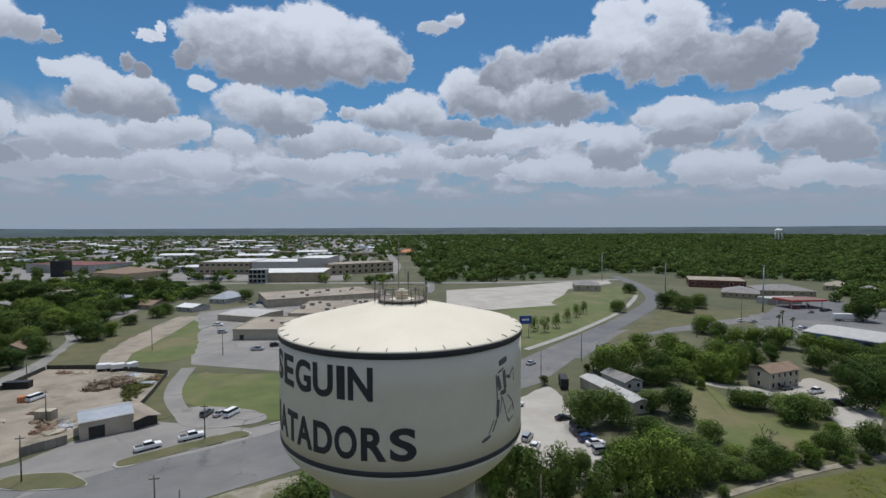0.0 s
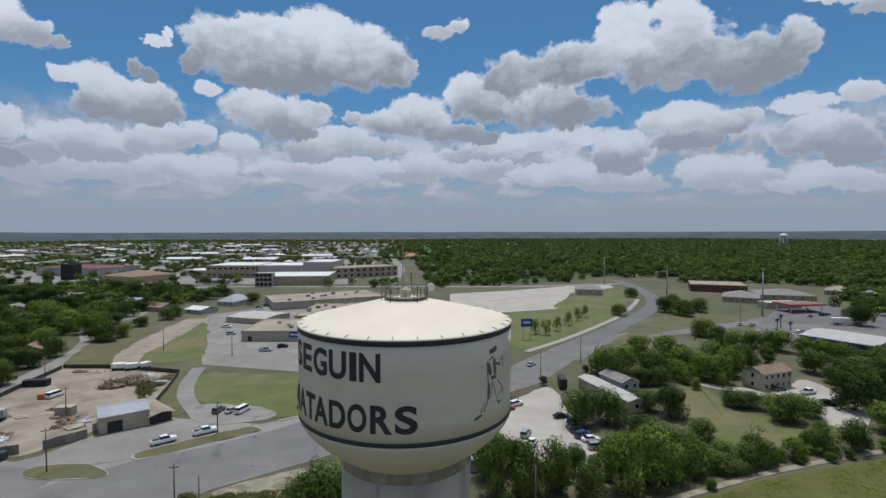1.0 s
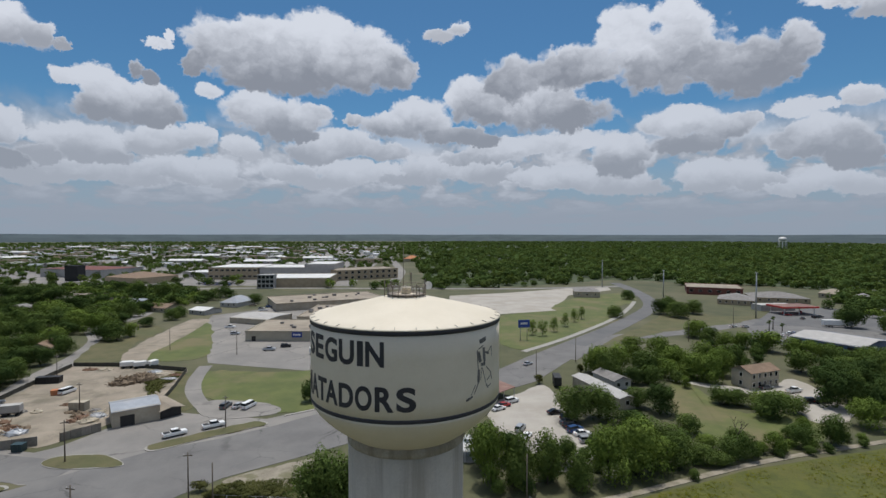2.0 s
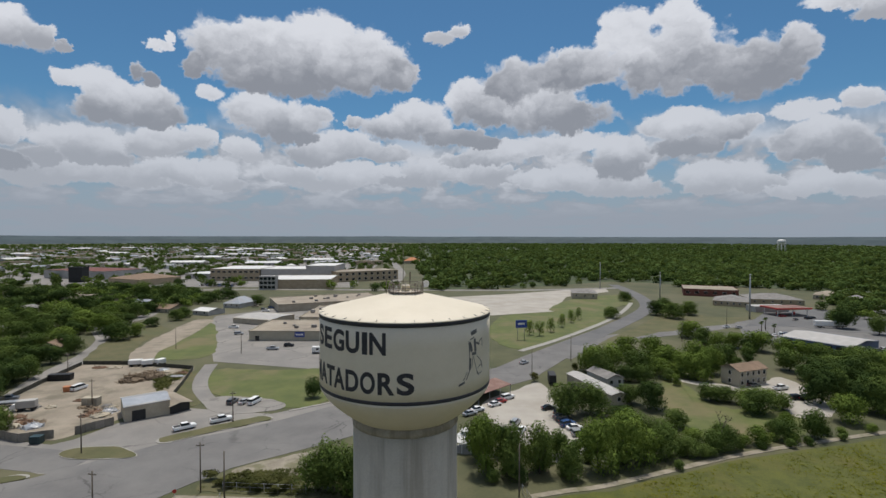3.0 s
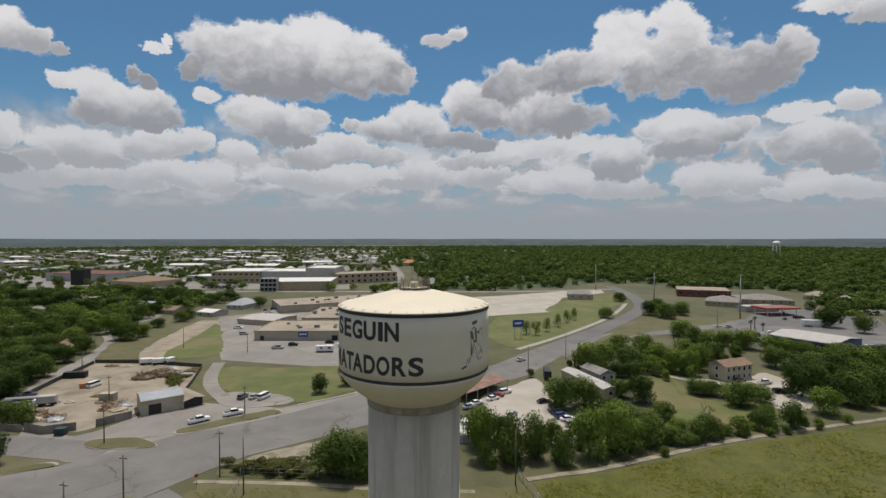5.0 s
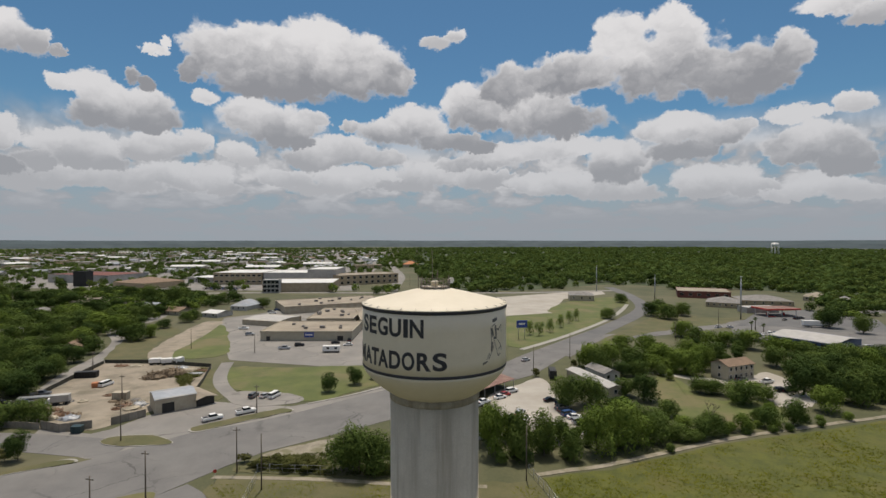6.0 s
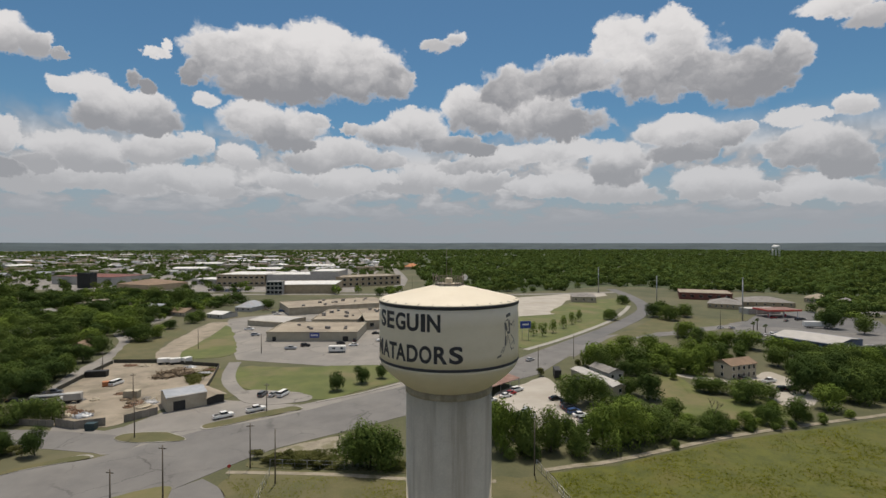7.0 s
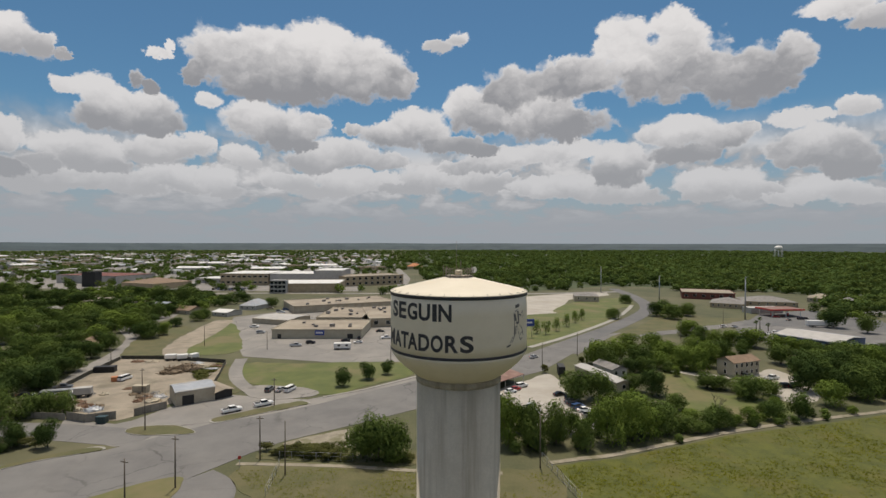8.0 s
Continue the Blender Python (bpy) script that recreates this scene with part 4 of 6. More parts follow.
building((-461.2, 617.2), (-369.3, 584.1), 60, 10, "grey hall with a maroon flat roof", GREY_WALL, MAROON, "flat", category="hall", name="hall")
building((-390.2, 553.2), (-375, 552.1), 12, 17, "black stair tower of a maroon hall", BLACK, BLACK, "flat", category="hall", name="hall")
building((-331.3, 527), (-285.9, 503.3), 50, 7, "brown-roofed low hall among trees", BRICK, BROWN_ROOF, "hip", 5, category="hall", name="hall")
building((-294.6, 377.3), (-254.9, 356), 30, 4.0, "low house with a pale tan roof", TAN_WALL, TAN_ROOF, "flat", category="house", name="house", windows=5)
building((-266.3, 371.5), (-230.5, 350.7), 24, 4.0, "low house with a pale tan roof", TAN_WALL, TAN_ROOF, "flat", category="house", name="house", windows=4)
building((-11, 946.8), (18.4, 944.7), 24, 6, "far restaurant with an orange tiled roof", TAN_WALL, ORANGE_ROOF, "hip", 6, category="restaurant", name="restaurant")

# houses among the trees by the back street
for a, b, d, tone in (((-166.1, 143.1), (-163.3, 145.5), 12, BROWN_ROOF), ((-205, 238.2), (-198.4, 241.4), 12, BROWN_ROOF), ((-166.5, 187.2), (-157.9, 189.1), 12, BROWN_ROOF), ((-272.5, 310.1), (-259.8, 309.3), 14, GREY_SHINGLE), ((-225.7, 222.5), (-215.1, 221.8), 14, GREY_SHINGLE),
                      ((-181.8, 315.2), (-164.9, 308.3), 14, BROWN_ROOF), ((-213.5, 342.7), (-196.5, 338.2), 14, GREY_METAL)):
    building(a, b, d, 3.0, "single-storey house among trees with a shingled roof", TAN_WALL, tone, "gable", 2.2, windows=3, category="house", name="house", group="back street houses")

# east of the tower
building((115.9, 121.1), (128.9, 125.1), 7.5, 5.7, "two-storey beige house with a brown shingled roof", BEIGE_WALL, BROWN_ROOF, "gable", 1.7, 0.5, windows=5, storeys=2, side=1, category="house", name="house", win=(1.0, 1.4))
building((62.9, 104.6), (68.3, 105.9), 26, 3.6, "long tan building with a pale metal roof", TAN_WALL, GREY_WALL, "gable", 0.7, 0.3, windows=1, category="workshop", name="workshop")
building((69.2, 123.6), (75.7, 125.3), 12, 3.2, "small building with a grey shingled roof", GREY_WALL, GREY_SHINGLE, "gable", 1.3, windows=2, category="workshop", name="workshop")
blue = building((195.4, 161.4), (220.3, 173.5), 29, 4.4, "blue metal workshop with a pale roof and open bays", BLUE_WALL, GREY_WALL, "gable", 1.5, 0.4, category="workshop", name="workshop", doors=[(-3, 3.5, 3.5, WHITE)])
# black slabs on the wall stand for the shade inside the open bays
for i in range(5):
    part("bay_shade", boxed(-14.0, -13.6, 1.8 + i * 5.5, 5.8 + i * 5.5, 0, 3.4), BLACK, blue, "black panel for the shade inside an open service bay")
building((235.6, 327.4), (255.3, 313.2), 30, 4.0, "low motel wing with a grey-brown hipped roof", BRICK, GREY_SHINGLE, "hip", 3.5, windows=6, category="motel", name="motel")
building((271.7, 335), (306.9, 322.4), 30, 4.0, "low motel wing with a grey-brown hipped roof", BRICK, GREY_SHINGLE, "hip", 3.5, windows=6, category="motel", name="motel")
building((248.5, 392.2), (287.3, 372.1), 40, 6.0, "long red-brown brick building with a pale flat roof", MAROON, TAN_ROOF, "flat", category="store", name="store", windows=6, win=(3, 2))
building((139.5, 374.2), (159.5, 368.8), 25, 5.0, "low tan building at the end of the lot", TAN_WALL, GREY_SHINGLE, "hip", 2.5, category="store", name="store", windows=3)
building((345.5, 359.9), (357.5, 347.3), 24, 4.0, "house with a pale tan roof at the wood's edge", TAN_WALL, TAN_ROOF, "hip", 3, windows=3, category="house", name="house")
building((338.5, 323.5), (347.6, 313), 22, 4.0, "house with a grey roof at the wood's edge", GREY_WALL, GREY_SHINGLE, "gable", 3, windows=3, category="house", name="house")


def fuel_canopy(a, b, depth):
    """A petrol station roof on posts with its kiosk."""
    L = (Vector(b) - Vector(a)).length
    t = thing("fuel_canopy", turn_to(a, b), "red petrol station canopy on steel posts", "canopy")
    part("roof", boxed(-L / 2, L / 2, 0, depth, 4.6, 5.7, bevel=0.1), RED_PAINT, t)
    part("roof_deck", boxed(-L / 2 + 0.4, L / 2 - 0.4, 0.4, depth - 0.4, 5.7, 5.75), RED_ROOF, t)
    for x in (-L / 2 + 2, 0, L / 2 - 2):
        for y in (2, depth - 2):
            part("post", boxed(x - 0.2, x + 0.2, y - 0.2, y + 0.2, 0, 4.6), WHITE, t)
    for x in (-L / 4, L / 4):
        part("pump", boxed(x - 0.5, x + 0.5, depth / 2 - 0.35, depth / 2 + 0.35, 0, 1.9, bevel=0.06), RED_PAINT, t)
    part("kiosk", boxed(-L / 2, L / 2, depth + 4, depth + 14, 0, 4.2), GREY_WALL, t)
    return t


fuel_canopy((244.2, 270), (269.6, 270.7), 16)


def carport(a, b, depth):
    L = (Vector(b) - Vector(a)).length
    t = thing("carport", turn_to(a, b), "long open carport with a rusty red metal roof", "carport")
    bm = bmesh.new()
    v = [bm.verts.new(p) for p in ((-L / 2, 0, 3.0), (L / 2, 0, 3.0), (L / 2, depth, 3.8), (-L / 2, depth, 3.8), (-L / 2, 0, 3.15), (L / 2, 0, 3.15), (L / 2, depth, 3.95), (-L / 2, depth, 3.95))]
    for q in ((3, 2, 1, 0), (4, 5, 6, 7), (0, 1, 5, 4), (1, 2, 6, 5), (2, 3, 7, 6), (3, 0, 4, 7)):
        bm.faces.new([v[i] for i in q])
    part("roof", bm, RED_ROOF, t)
    n = int(L / 5) + 1
    for i in range(n):
        x = -L / 2 + 0.3 + (L - 0.6) * i / (n - 1)
        part("post", boxed(x - 0.09, x + 0.09, 0.2, 0.38, 0, 3.05), STEEL, t)
    part("back_wall", boxed(-L / 2 + 0.1, L / 2 - 0.1, depth - 0.3, depth - 0.1, 0, 3.7), GREY_SHINGLE, t)
    return t


carport((17.5, 104.5), (34.3, 119.5), 7)


def gazebo(p):
    t = thing("gazebo", pose(*p, 0), "octagonal gazebo with a two-tier white metal roof", "gazebo")
    part("roof", lathe([(3.4, 2.7), (3.4, 2.8), (0.9, 4.3), (0.9, 4.7), (1.3, 4.72), (1.3, 4.8), (0.05, 5.7)], 8, smooth=False), WHITE_ROOF, t)
    for i in range(8):
        a = math.pi * (i + 0.5) / 4
        x, y = 2.9 * math.cos(a), 2.9 * math.sin(a)
        part("post", boxed(x - 0.08, x + 0.08, y - 0.08, y + 0.08, 0, 2.8), WHITE, t)
    part("floor", lathe([(3.2, 0), (3.2, 0.2)], 8), CONCRETE, t)
    return t


gazebo((13.7, 75.9))


# ---- trees ----
def crown_mesh(seed, n_lobes, n_leaves, flat, leaf, mat, spread=1.0):
    """Leaf tufts on overlapping lobes, about one unit tall and wide, so that the outline is uneven with gaps."""
    rng = np.random.default_rng(seed)
    lobes = []
    for i in range(n_lobes):
        a, r = rng.uniform(0, 2 * math.pi), (0.30 * rng.uniform(0.3, 1.0) if i else 0.0) * spread
        lobes.append((r * math.cos(a), r * math.sin(a), 0.48 + rng.uniform(-0.29, 0.27) * flat, rng.uniform(0.18, 0.28) if i else 0.30))
    per = n_leaves // n_lobes
    V, Fc = [], []
    for cx, cy, cz, r in lobes:
        d = rng.normal(size=(per, 3))
        d /= np.linalg.norm(d, axis=1)[:, None]
        d[:, 2] = np.where(d[:, 2] < -0.75, -d[:, 2], d[:, 2])
        rad = r * rng.uniform(0.80, 1.06, size=(per, 1)) * (1 + 0.22 * np.sin(5 * d[:, :1] + 4 * d[:, 1:2] + seed))
        c = np.array((cx, cy, cz)) + d * rad * np.array((1.12, 1.12, 1.02 * flat))
        nrm = d + rng.normal(scale=0.26, size=(per, 3))
        nrm /= np.linalg.norm(nrm, axis=1)[:, None]
        ref = rng.normal(size=(per, 3))
        u = np.cross(nrm, ref)
        u /= np.linalg.norm(u, axis=1)[:, None]
        v = np.cross(nrm, u)
        s = leaf * rng.uniform(0.6, 1.3, size=(per, 1))
        bend = nrm * s * 0.35
        tri = np.stack([c - u * s - bend, c + u * s * 0.7 - v * s * 0.8, c + v * s * 1.1 - bend * 0.5], axis=1).reshape(-1, 3)
        off = sum(len(q) for q in V)
        V.append(tri)
        k = np.arange(per) * 3 + off
        Fc.append(np.stack([k, k + 1, k + 2], axis=1))
    return np.concatenate(V), np.concatenate(Fc)


def mesh_from(name, verts, faces, mat):
    me = bpy.data.meshes.new(name)
    n, k = len(faces), faces.shape[1]
    me.vertices.add(len(verts))
    me.vertices.foreach_set("co", np.asarray(verts, dtype=np.float32).ravel())
    me.loops.add(n * k)
    me.loops.foreach_set("vertex_index", faces.astype(np.int32).ravel())
    me.polygons.add(n)
    me.polygons.foreach_set("loop_start", np.arange(0, n * k, k, dtype=np.int32))
    me.update(calc_edges=True)
    me.materials.append(mat)
    return me


def tree_model(seed, mat, label, flat=1.0, lobes=15, leaves=5400, leaf=0.024, trunk_h=0.3):
    t = thing("tree", pose(0, -4000, -60), label, "tree")
    rng = random.Random(seed)
    bm = bmesh.new()
    top = (rng.uniform(-0.03, 0.03), rng.uniform(-0.03, 0.03), trunk_h)
    rod(bm, (0, 0, -0.03), top, 0.024, 0.015, 7)
    for i in range(5):
        a = 2 * math.pi * i / 5 + rng.uniform(-0.4, 0.4)
        end = (0.24 * math.cos(a), 0.24 * math.sin(a), rng.uniform(0.5, 0.72))
        rod(bm, (top[0], top[1], trunk_h - 0.1 + 0.02 * i), end, 0.013, 0.005, 5)
    part("trunk", bm, BARK, t)
    v, f = crown_mesh(seed, lobes, leaves, flat, leaf, mat)
    share("crown", mesh_from("crown", v, f, mat), t)
    return t


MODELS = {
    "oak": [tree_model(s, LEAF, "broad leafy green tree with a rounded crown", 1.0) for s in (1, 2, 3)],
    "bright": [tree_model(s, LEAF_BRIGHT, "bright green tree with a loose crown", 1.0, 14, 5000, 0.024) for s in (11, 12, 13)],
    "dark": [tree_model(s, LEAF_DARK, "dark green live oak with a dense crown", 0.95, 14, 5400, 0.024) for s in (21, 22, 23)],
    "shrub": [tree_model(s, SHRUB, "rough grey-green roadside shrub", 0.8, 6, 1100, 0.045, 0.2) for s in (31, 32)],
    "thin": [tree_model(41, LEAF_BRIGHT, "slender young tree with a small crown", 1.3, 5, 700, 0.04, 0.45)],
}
TREE_RNG = random.Random(7)


def tree(p, height, kind="oak", width=1.0, group=""):
    rng = TREE_RNG
    src = rng.choice(MODELS[kind])
    ob = copy_thing(src, pose(p[0], p[1], 0, 0, 0, rng.uniform(0, 360)))
    k = rng.uniform(0.92, 1.08)
    ob.scale = (height * width * k, height * width * k, height)
    if group:
        ob["group"] = group
    return ob


def grove(poly, count, low, high, kinds, gap, group, width=1.05, seed=1):
    """Trees scattered in a stretch of the plan, no two trunks closer than the gap."""
    rng = random.Random(seed)
    xs, ys = [p[0] for p in poly], [p[1] for p in poly]
    done, tries = [], 0
    while len(done) < count and tries < count * 60:
        tries += 1
        p = (rng.uniform(min(xs), max(xs)), rng.uniform(min(ys), max(ys)))
        if inside(p, poly) and all((p[0] - q[0]) ** 2 + (p[1] - q[1]) ** 2 > gap * gap for q in done):
            done.append(p)
            tree(p, rng.uniform(low, high), rng.choice(kinds), width, group)


def plant(rows, kinds, group):
    """Single trees: place, height and breadth for height."""
    kinds = kinds.split()
    for i, (x, y, h, wide) in enumerate(rows):
        tree((x, y), h * (1 + 0.25 * max(wide - 1.3, 0)), kinds[(i * 7 + int(abs(x))) % len(kinds)], min(wide, 1.5), group)


# by the road and the lawn
for p, h, k in (((-15.7, 56.5), 11, "oak"), ((-10.8, 57.1), 9.0, "oak"), ((-19.5, 57.4), 8.5, "oak"), ((-31.8, 119.1), 7.0, "dark"), ((-23.8, 127.5), 7.0, "dark"), ((-16.3, 134.4), 6.0, "dark"), ((65, 145.3), 4, "shrub"), ((45.6, 132.6), 4, "shrub")):
    tree(p, h, k)
for p in ((64.8, 219.4), (69, 215.5), (78.3, 225.9), (89.3, 241.2), (99.7, 256.2), (107.5, 265.3)):
    tree(p, 7.5, "thin", 0.8, "young trees on the lawn")
plant([(16.8, 62.8, 13.5, 0.63), (22.8, 60.7, 12.6, 0.64), (28.9, 62.0, 11.0, 0.69), (35.4, 59.8, 7.9, 0.88), (42.5, 62.9, 12.2, 0.81), (50.1, 64.9, 12.6, 0.92), (55.8, 66.5, 7.8, 1.13), (61.7, 68.0, 7.2, 1.21), (67.2, 69.3, 4.8, 1.41), (74.3, 70.5, 5.8, 1.18), (70.1, 67.5, 3.4, 1.30), (79.5, 71.0, 5.8, 1.13), (88.2, 73.9, 5.0, 1.23), (97.4, 76.0, 5.7, 1.14), (106.2, 77.3, 7.8, 1.01), (124.9, 86.3, 8.4, 1.13)], "oak bright oak", "trees along the track")
plant([(46.5, 97.4, 10.5, 1.10), (54.4, 99.3, 9.4, 1.33), (73.9, 101.6, 9.4, 1.09), (70.0, 107.1, 6.1, 1.41), (73.8, 87.1, 5.1, 1.57), (59.0, 80.6, 6.2, 1.95), (64.1, 76.5, 5.7, 1.79), (59.8, 90.8, 5.2, 1.90), (52.5, 77.3, 5.2, 1.78), (46.0, 75.5, 5.9, 1.44), (16.2, 71.2, 10.2, 0.85), (22.7, 72.8, 7.7, 0.95), (35.2, 69.9, 6.4, 0.99)], "dark oak oak", "trees by the car lot")
plant([(100.9, 106.4, 5.0, 1.75), (97.1, 108.0, 5.4, 1.41), (104.7, 95.8, 7.3, 1.75), (113.3, 98.9, 5.2, 1.48), (105.6, 102.7, 5.1, 1.68), (94.9, 124.9, 4.4, 0.95), (105.4, 86.0, 3.9, 1.30), (97.9, 81.3, 3.4, 1.33), (82.8, 79.9, 3.7, 1.47), (72.7, 75.9, 3.6, 1.73), (115.7, 106.7, 3.8, 1.50)], "oak bright", "bushes in the clearing")
plant([(71.0, 144.9, 10.8, 1.10), (79.3, 144.3, 11.3, 1.13), (73.0, 137.9, 10.4, 1.06), (87.1, 139.8, 10.1, 1.11), (103.6, 162.2, 10.7, 1.07), (104.5, 148.7, 9.1, 1.29), (146.2, 206.6, 7.6, 2.22), (149.2, 198.0, 6.7, 1.82), (104.3, 135.8, 9.3, 1.19), (106.7, 131.0, 10.2, 1.06), (115.7, 137.8, 11.1, 1.01), (127.3, 147.1, 9.1, 1.18), (116.2, 150.0, 11.2, 0.97), (147.5, 182.8, 6.6, 1.90), (155.2, 182.3, 6.6, 1.90), (160.5, 174.9, 9.5, 1.45), (149.8, 140.4, 9.1, 1.25), (168.2, 167.7, 7.4, 1.48), (98.3, 172.5, 7.9, 1.44), (93.9, 136.5, 7.4, 1.31)], "oak bright bright", "trees by the house")
plant([(130.5, 102.9, 13.0, 0.95), (140.0, 107.8, 10.4, 0.97), (171.0, 161.2, 7.4, 1.56), (181.2, 164.2, 5.1, 2.00), (156.9, 120.6, 11.6, 1.08), (166.4, 123.3, 12.3, 1.07), (173.8, 122.8, 11.4, 1.16), (138.5, 95.9, 11.2, 1.00), (142.0, 93.2, 10.7, 1.10), (196.1, 142.3, 8.1, 1.44), (186.1, 129.1, 9.9, 1.24), (180.1, 143.4, 8.1, 1.21), (153.2, 97.4, 11.0, 1.17), (147.0, 128.2, 5.7, 1.52), (163.6, 136.4, 6.4, 1.55), (189.4, 144.9, 7.2, 1.44), (191.0, 125.2, 11.1, 1.36), (174.5, 102.6, 13.4, 1.14)], "oak dark bright", "trees by the gravel yard")
plant([(252.0, 227.8, 13.5, 1.17), (254.8, 208.0, 11.1, 1.01), (259.6, 242.7, 8.7, 1.35), (167.7, 282.3, 9.6, 1.67), (171.8, 268.4, 10.1, 1.68), (188.9, 280.8, 7.6, 2.20), (183.5, 302.0, 8.5, 1.71), (178.0, 356.4, 7.8, 1.78), (131.3, 271.3, 7.0, 1.90)], "dark oak", "trees by the forecourt")
plant([(-98.0, 69.1, 7.6, 0.81), (-107.1, 69.7, 7.6, 0.81), (-111.2, 94.9, 7.4, 1.08), (-116.3, 95.2, 6.8, 1.00), (-138.5, 123.0, 6.8, 1.45), (-141.7, 114.8, 9.8, 0.91), (-133.1, 94.9, 9.5, 1.00), (-114.7, 69.2, 10.8, 0.86), (-142.0, 138.2, 10.1, 1.21), (-140.7, 146.5, 8.3, 1.23), (-181.6, 177.4, 10.0, 1.46)], "dark oak", "trees by the side street")
plant([(-180.5, 192.0, 7.9, 1.51), (-154.0, 166.7, 9.1, 1.29), (-150.4, 187.3, 8.4, 1.10), (-201.1, 222.4, 8.9, 1.64), (-248.1, 262.6, 11.5, 1.73), (-223.1, 241.3, 10.7, 1.44), (-200.4, 239.7, 12.0, 1.54), (-199.6, 259.3, 11.5, 1.44), (-183.3, 248.0, 10.7, 1.61), (-168.0, 237.4, 10.7, 1.38), (-221.0, 283.3, 10.1, 2.11), (-152.3, 219.0, 8.9, 1.18), (-146.2, 218.6, 9.5, 1.23), (-144.2, 226.8, 7.6, 1.27), (-151.2, 255.9, 5.9, 1.45), (-211.7, 207.8, 10.7, 1.34), (-167.2, 204.7, 9.2, 1.37), (-215.3, 197.0, 13.0, 1.21), (-176.3, 150.7, 11.8, 1.10), (-225.1, 265.3, 9.5, 1.76)], "oak dark oak bright", "trees over the back street houses")
plant([(-225.7, 309.7, 11.7, 1.84), (-224.8, 340.1, 8.3, 2.10), (-218.8, 376.0, 15.7, 1.15), (-195.1, 374.3, 15.7, 1.33), (-161.8, 372.0, 6.2, 2.93), (-154.3, 392.3, 9.0, 2.11), (-146.7, 278.1, 5.2, 3.26), (-147.3, 290.7, 5.4, 2.72), (-118.6, 350.0, 6.4, 2.31), (-377.0, 430.7, 12.1, 2.65), (-323.5, 383.3, 11.0, 2.48), (-304.4, 381.9, 9.1, 3.01), (-273.8, 313.0, 10.8, 1.76), (-293.8, 314.4, 14.9, 1.29), (-277.9, 368.5, 10.2, 2.16), (-288.3, 434.4, 8.1, 2.79), (-261.5, 432.5, 8.1, 2.54), (-180.4, 312.2, 6.9, 2.02)], "oak dark", "trees among the town houses")
grove([(58.9, 61.3), (80, 68), (103.8, 73.2), (134.5, 79.8), (138.4, 83.7), (84.5, 74.6), (63.6, 70)], 16, 1.6, 3.0, ["bright", "oak", "shrub"], 3.0, "bushes along the track", 1.3, 4)
grove([(15, 57.5), (30, 57.5), (62, 67), (70, 80), (58, 84), (40, 78), (20, 72)], 28, 2.0, 3.8, ["oak", "dark", "bright"], 3.6, "bushes by the car lot", 1.3, 3)
grove([(-260, 230), (-200, 215), (-165, 240), (-170, 290), (-230, 330), (-300, 300)], 34, 7, 11, ["oak", "dark", "oak", "bright"], 9.0, "trees over the back street houses", 1.3, 8)
grove([(170, 100), (215, 150), (260, 170), (270, 120)], 22, 8, 12, ["oak", "dark"], 8.0, "trees by the gravel yard", 1.2, 6)
grove([(133, 92), (175, 100), (210, 150), (180, 158), (150, 140), (142, 118)], 26, 6, 10, ["dark", "oak", "dark"], 6.0, "trees by the gravel yard", 1.3, 61)
grove([(76, 128), (104, 128), (146, 152), (165, 180), (140, 190), (100, 160), (76, 150)], 24, 4, 7, ["dark", "oak"], 6.0, "trees by the house", 1.3, 63)
grove([(-118, 86), (-112, 96), (-126, 92), (-134, 118), (-146, 172), (-162, 200), (-190, 190), (-150, 90)], 34, 6, 10, ["dark", "oak", "dark"], 6.0, "trees by the side street", 1.3, 64)
grove([(-110, 62), (-98, 70), (-104, 76), (-120, 70)], 9, 2, 4, ["dark", "shrub"], 2.5, "bushes by the side street", 1.4, 65)
grove([(-44.9, 61.7), (-35.6, 58.8), (-24.6, 56.2), (-23.7, 59.2), (-36.6, 63.4), (-43.6, 64.3)], 12, 1.6, 3.0, ["shrub"], 1.6, "roadside shrubs", 1.5, 10)


def canopy(name, regions, leaves, label, mats, seed, extra=1.0):
    """Far woodland as one mass of leaf tufts on crowns: stretches of the plan with counts and heights."""
    rng = np.random.default_rng(seed)
    V, Fc, off = [], [], 0
    bases = [crown_mesh(s, 5, leaves, 0.8, extra, mats[0]) for s in (71, 72, 73, 74)]
    kinds = []
    for poly, count, low, high in regions:
        xs, ys = [p[0] for p in poly], [p[1] for p in poly]
        made = 0
        while made < count:
            p = (rng.uniform(min(xs), max(xs)), rng.uniform(min(ys), max(ys)))
            if not inside(p, poly):
                continue
            v, f = bases[int(rng.integers(4))]
            a, h = rng.uniform(0, 6.3), rng.uniform(low, high)
            c, s = math.cos(a), math.sin(a)
            rot = np.array(((c, -s, 0), (s, c, 0), (0, 0, 1)))
            q = (v @ rot.T) * np.array((h * 1.25, h * 1.25, h)) + np.array((p[0], p[1], -0.12 * h))
            V.append(q)
            Fc.append(f + off)
            off += len(q)
            made += 1
            kinds.append(np.full(len(f), int(rng.integers(len(mats))), dtype=np.int32))
    me = mesh_from(name, np.concatenate(V), np.concatenate(Fc), mats[0])
    for m in mats[1:]:
        me.materials.append(m)
    me.polygons.foreach_set("material_index", np.concatenate(kinds))
    ob = new(name, me)
    return tagged(ob, label, "woodland", kind="stuff")


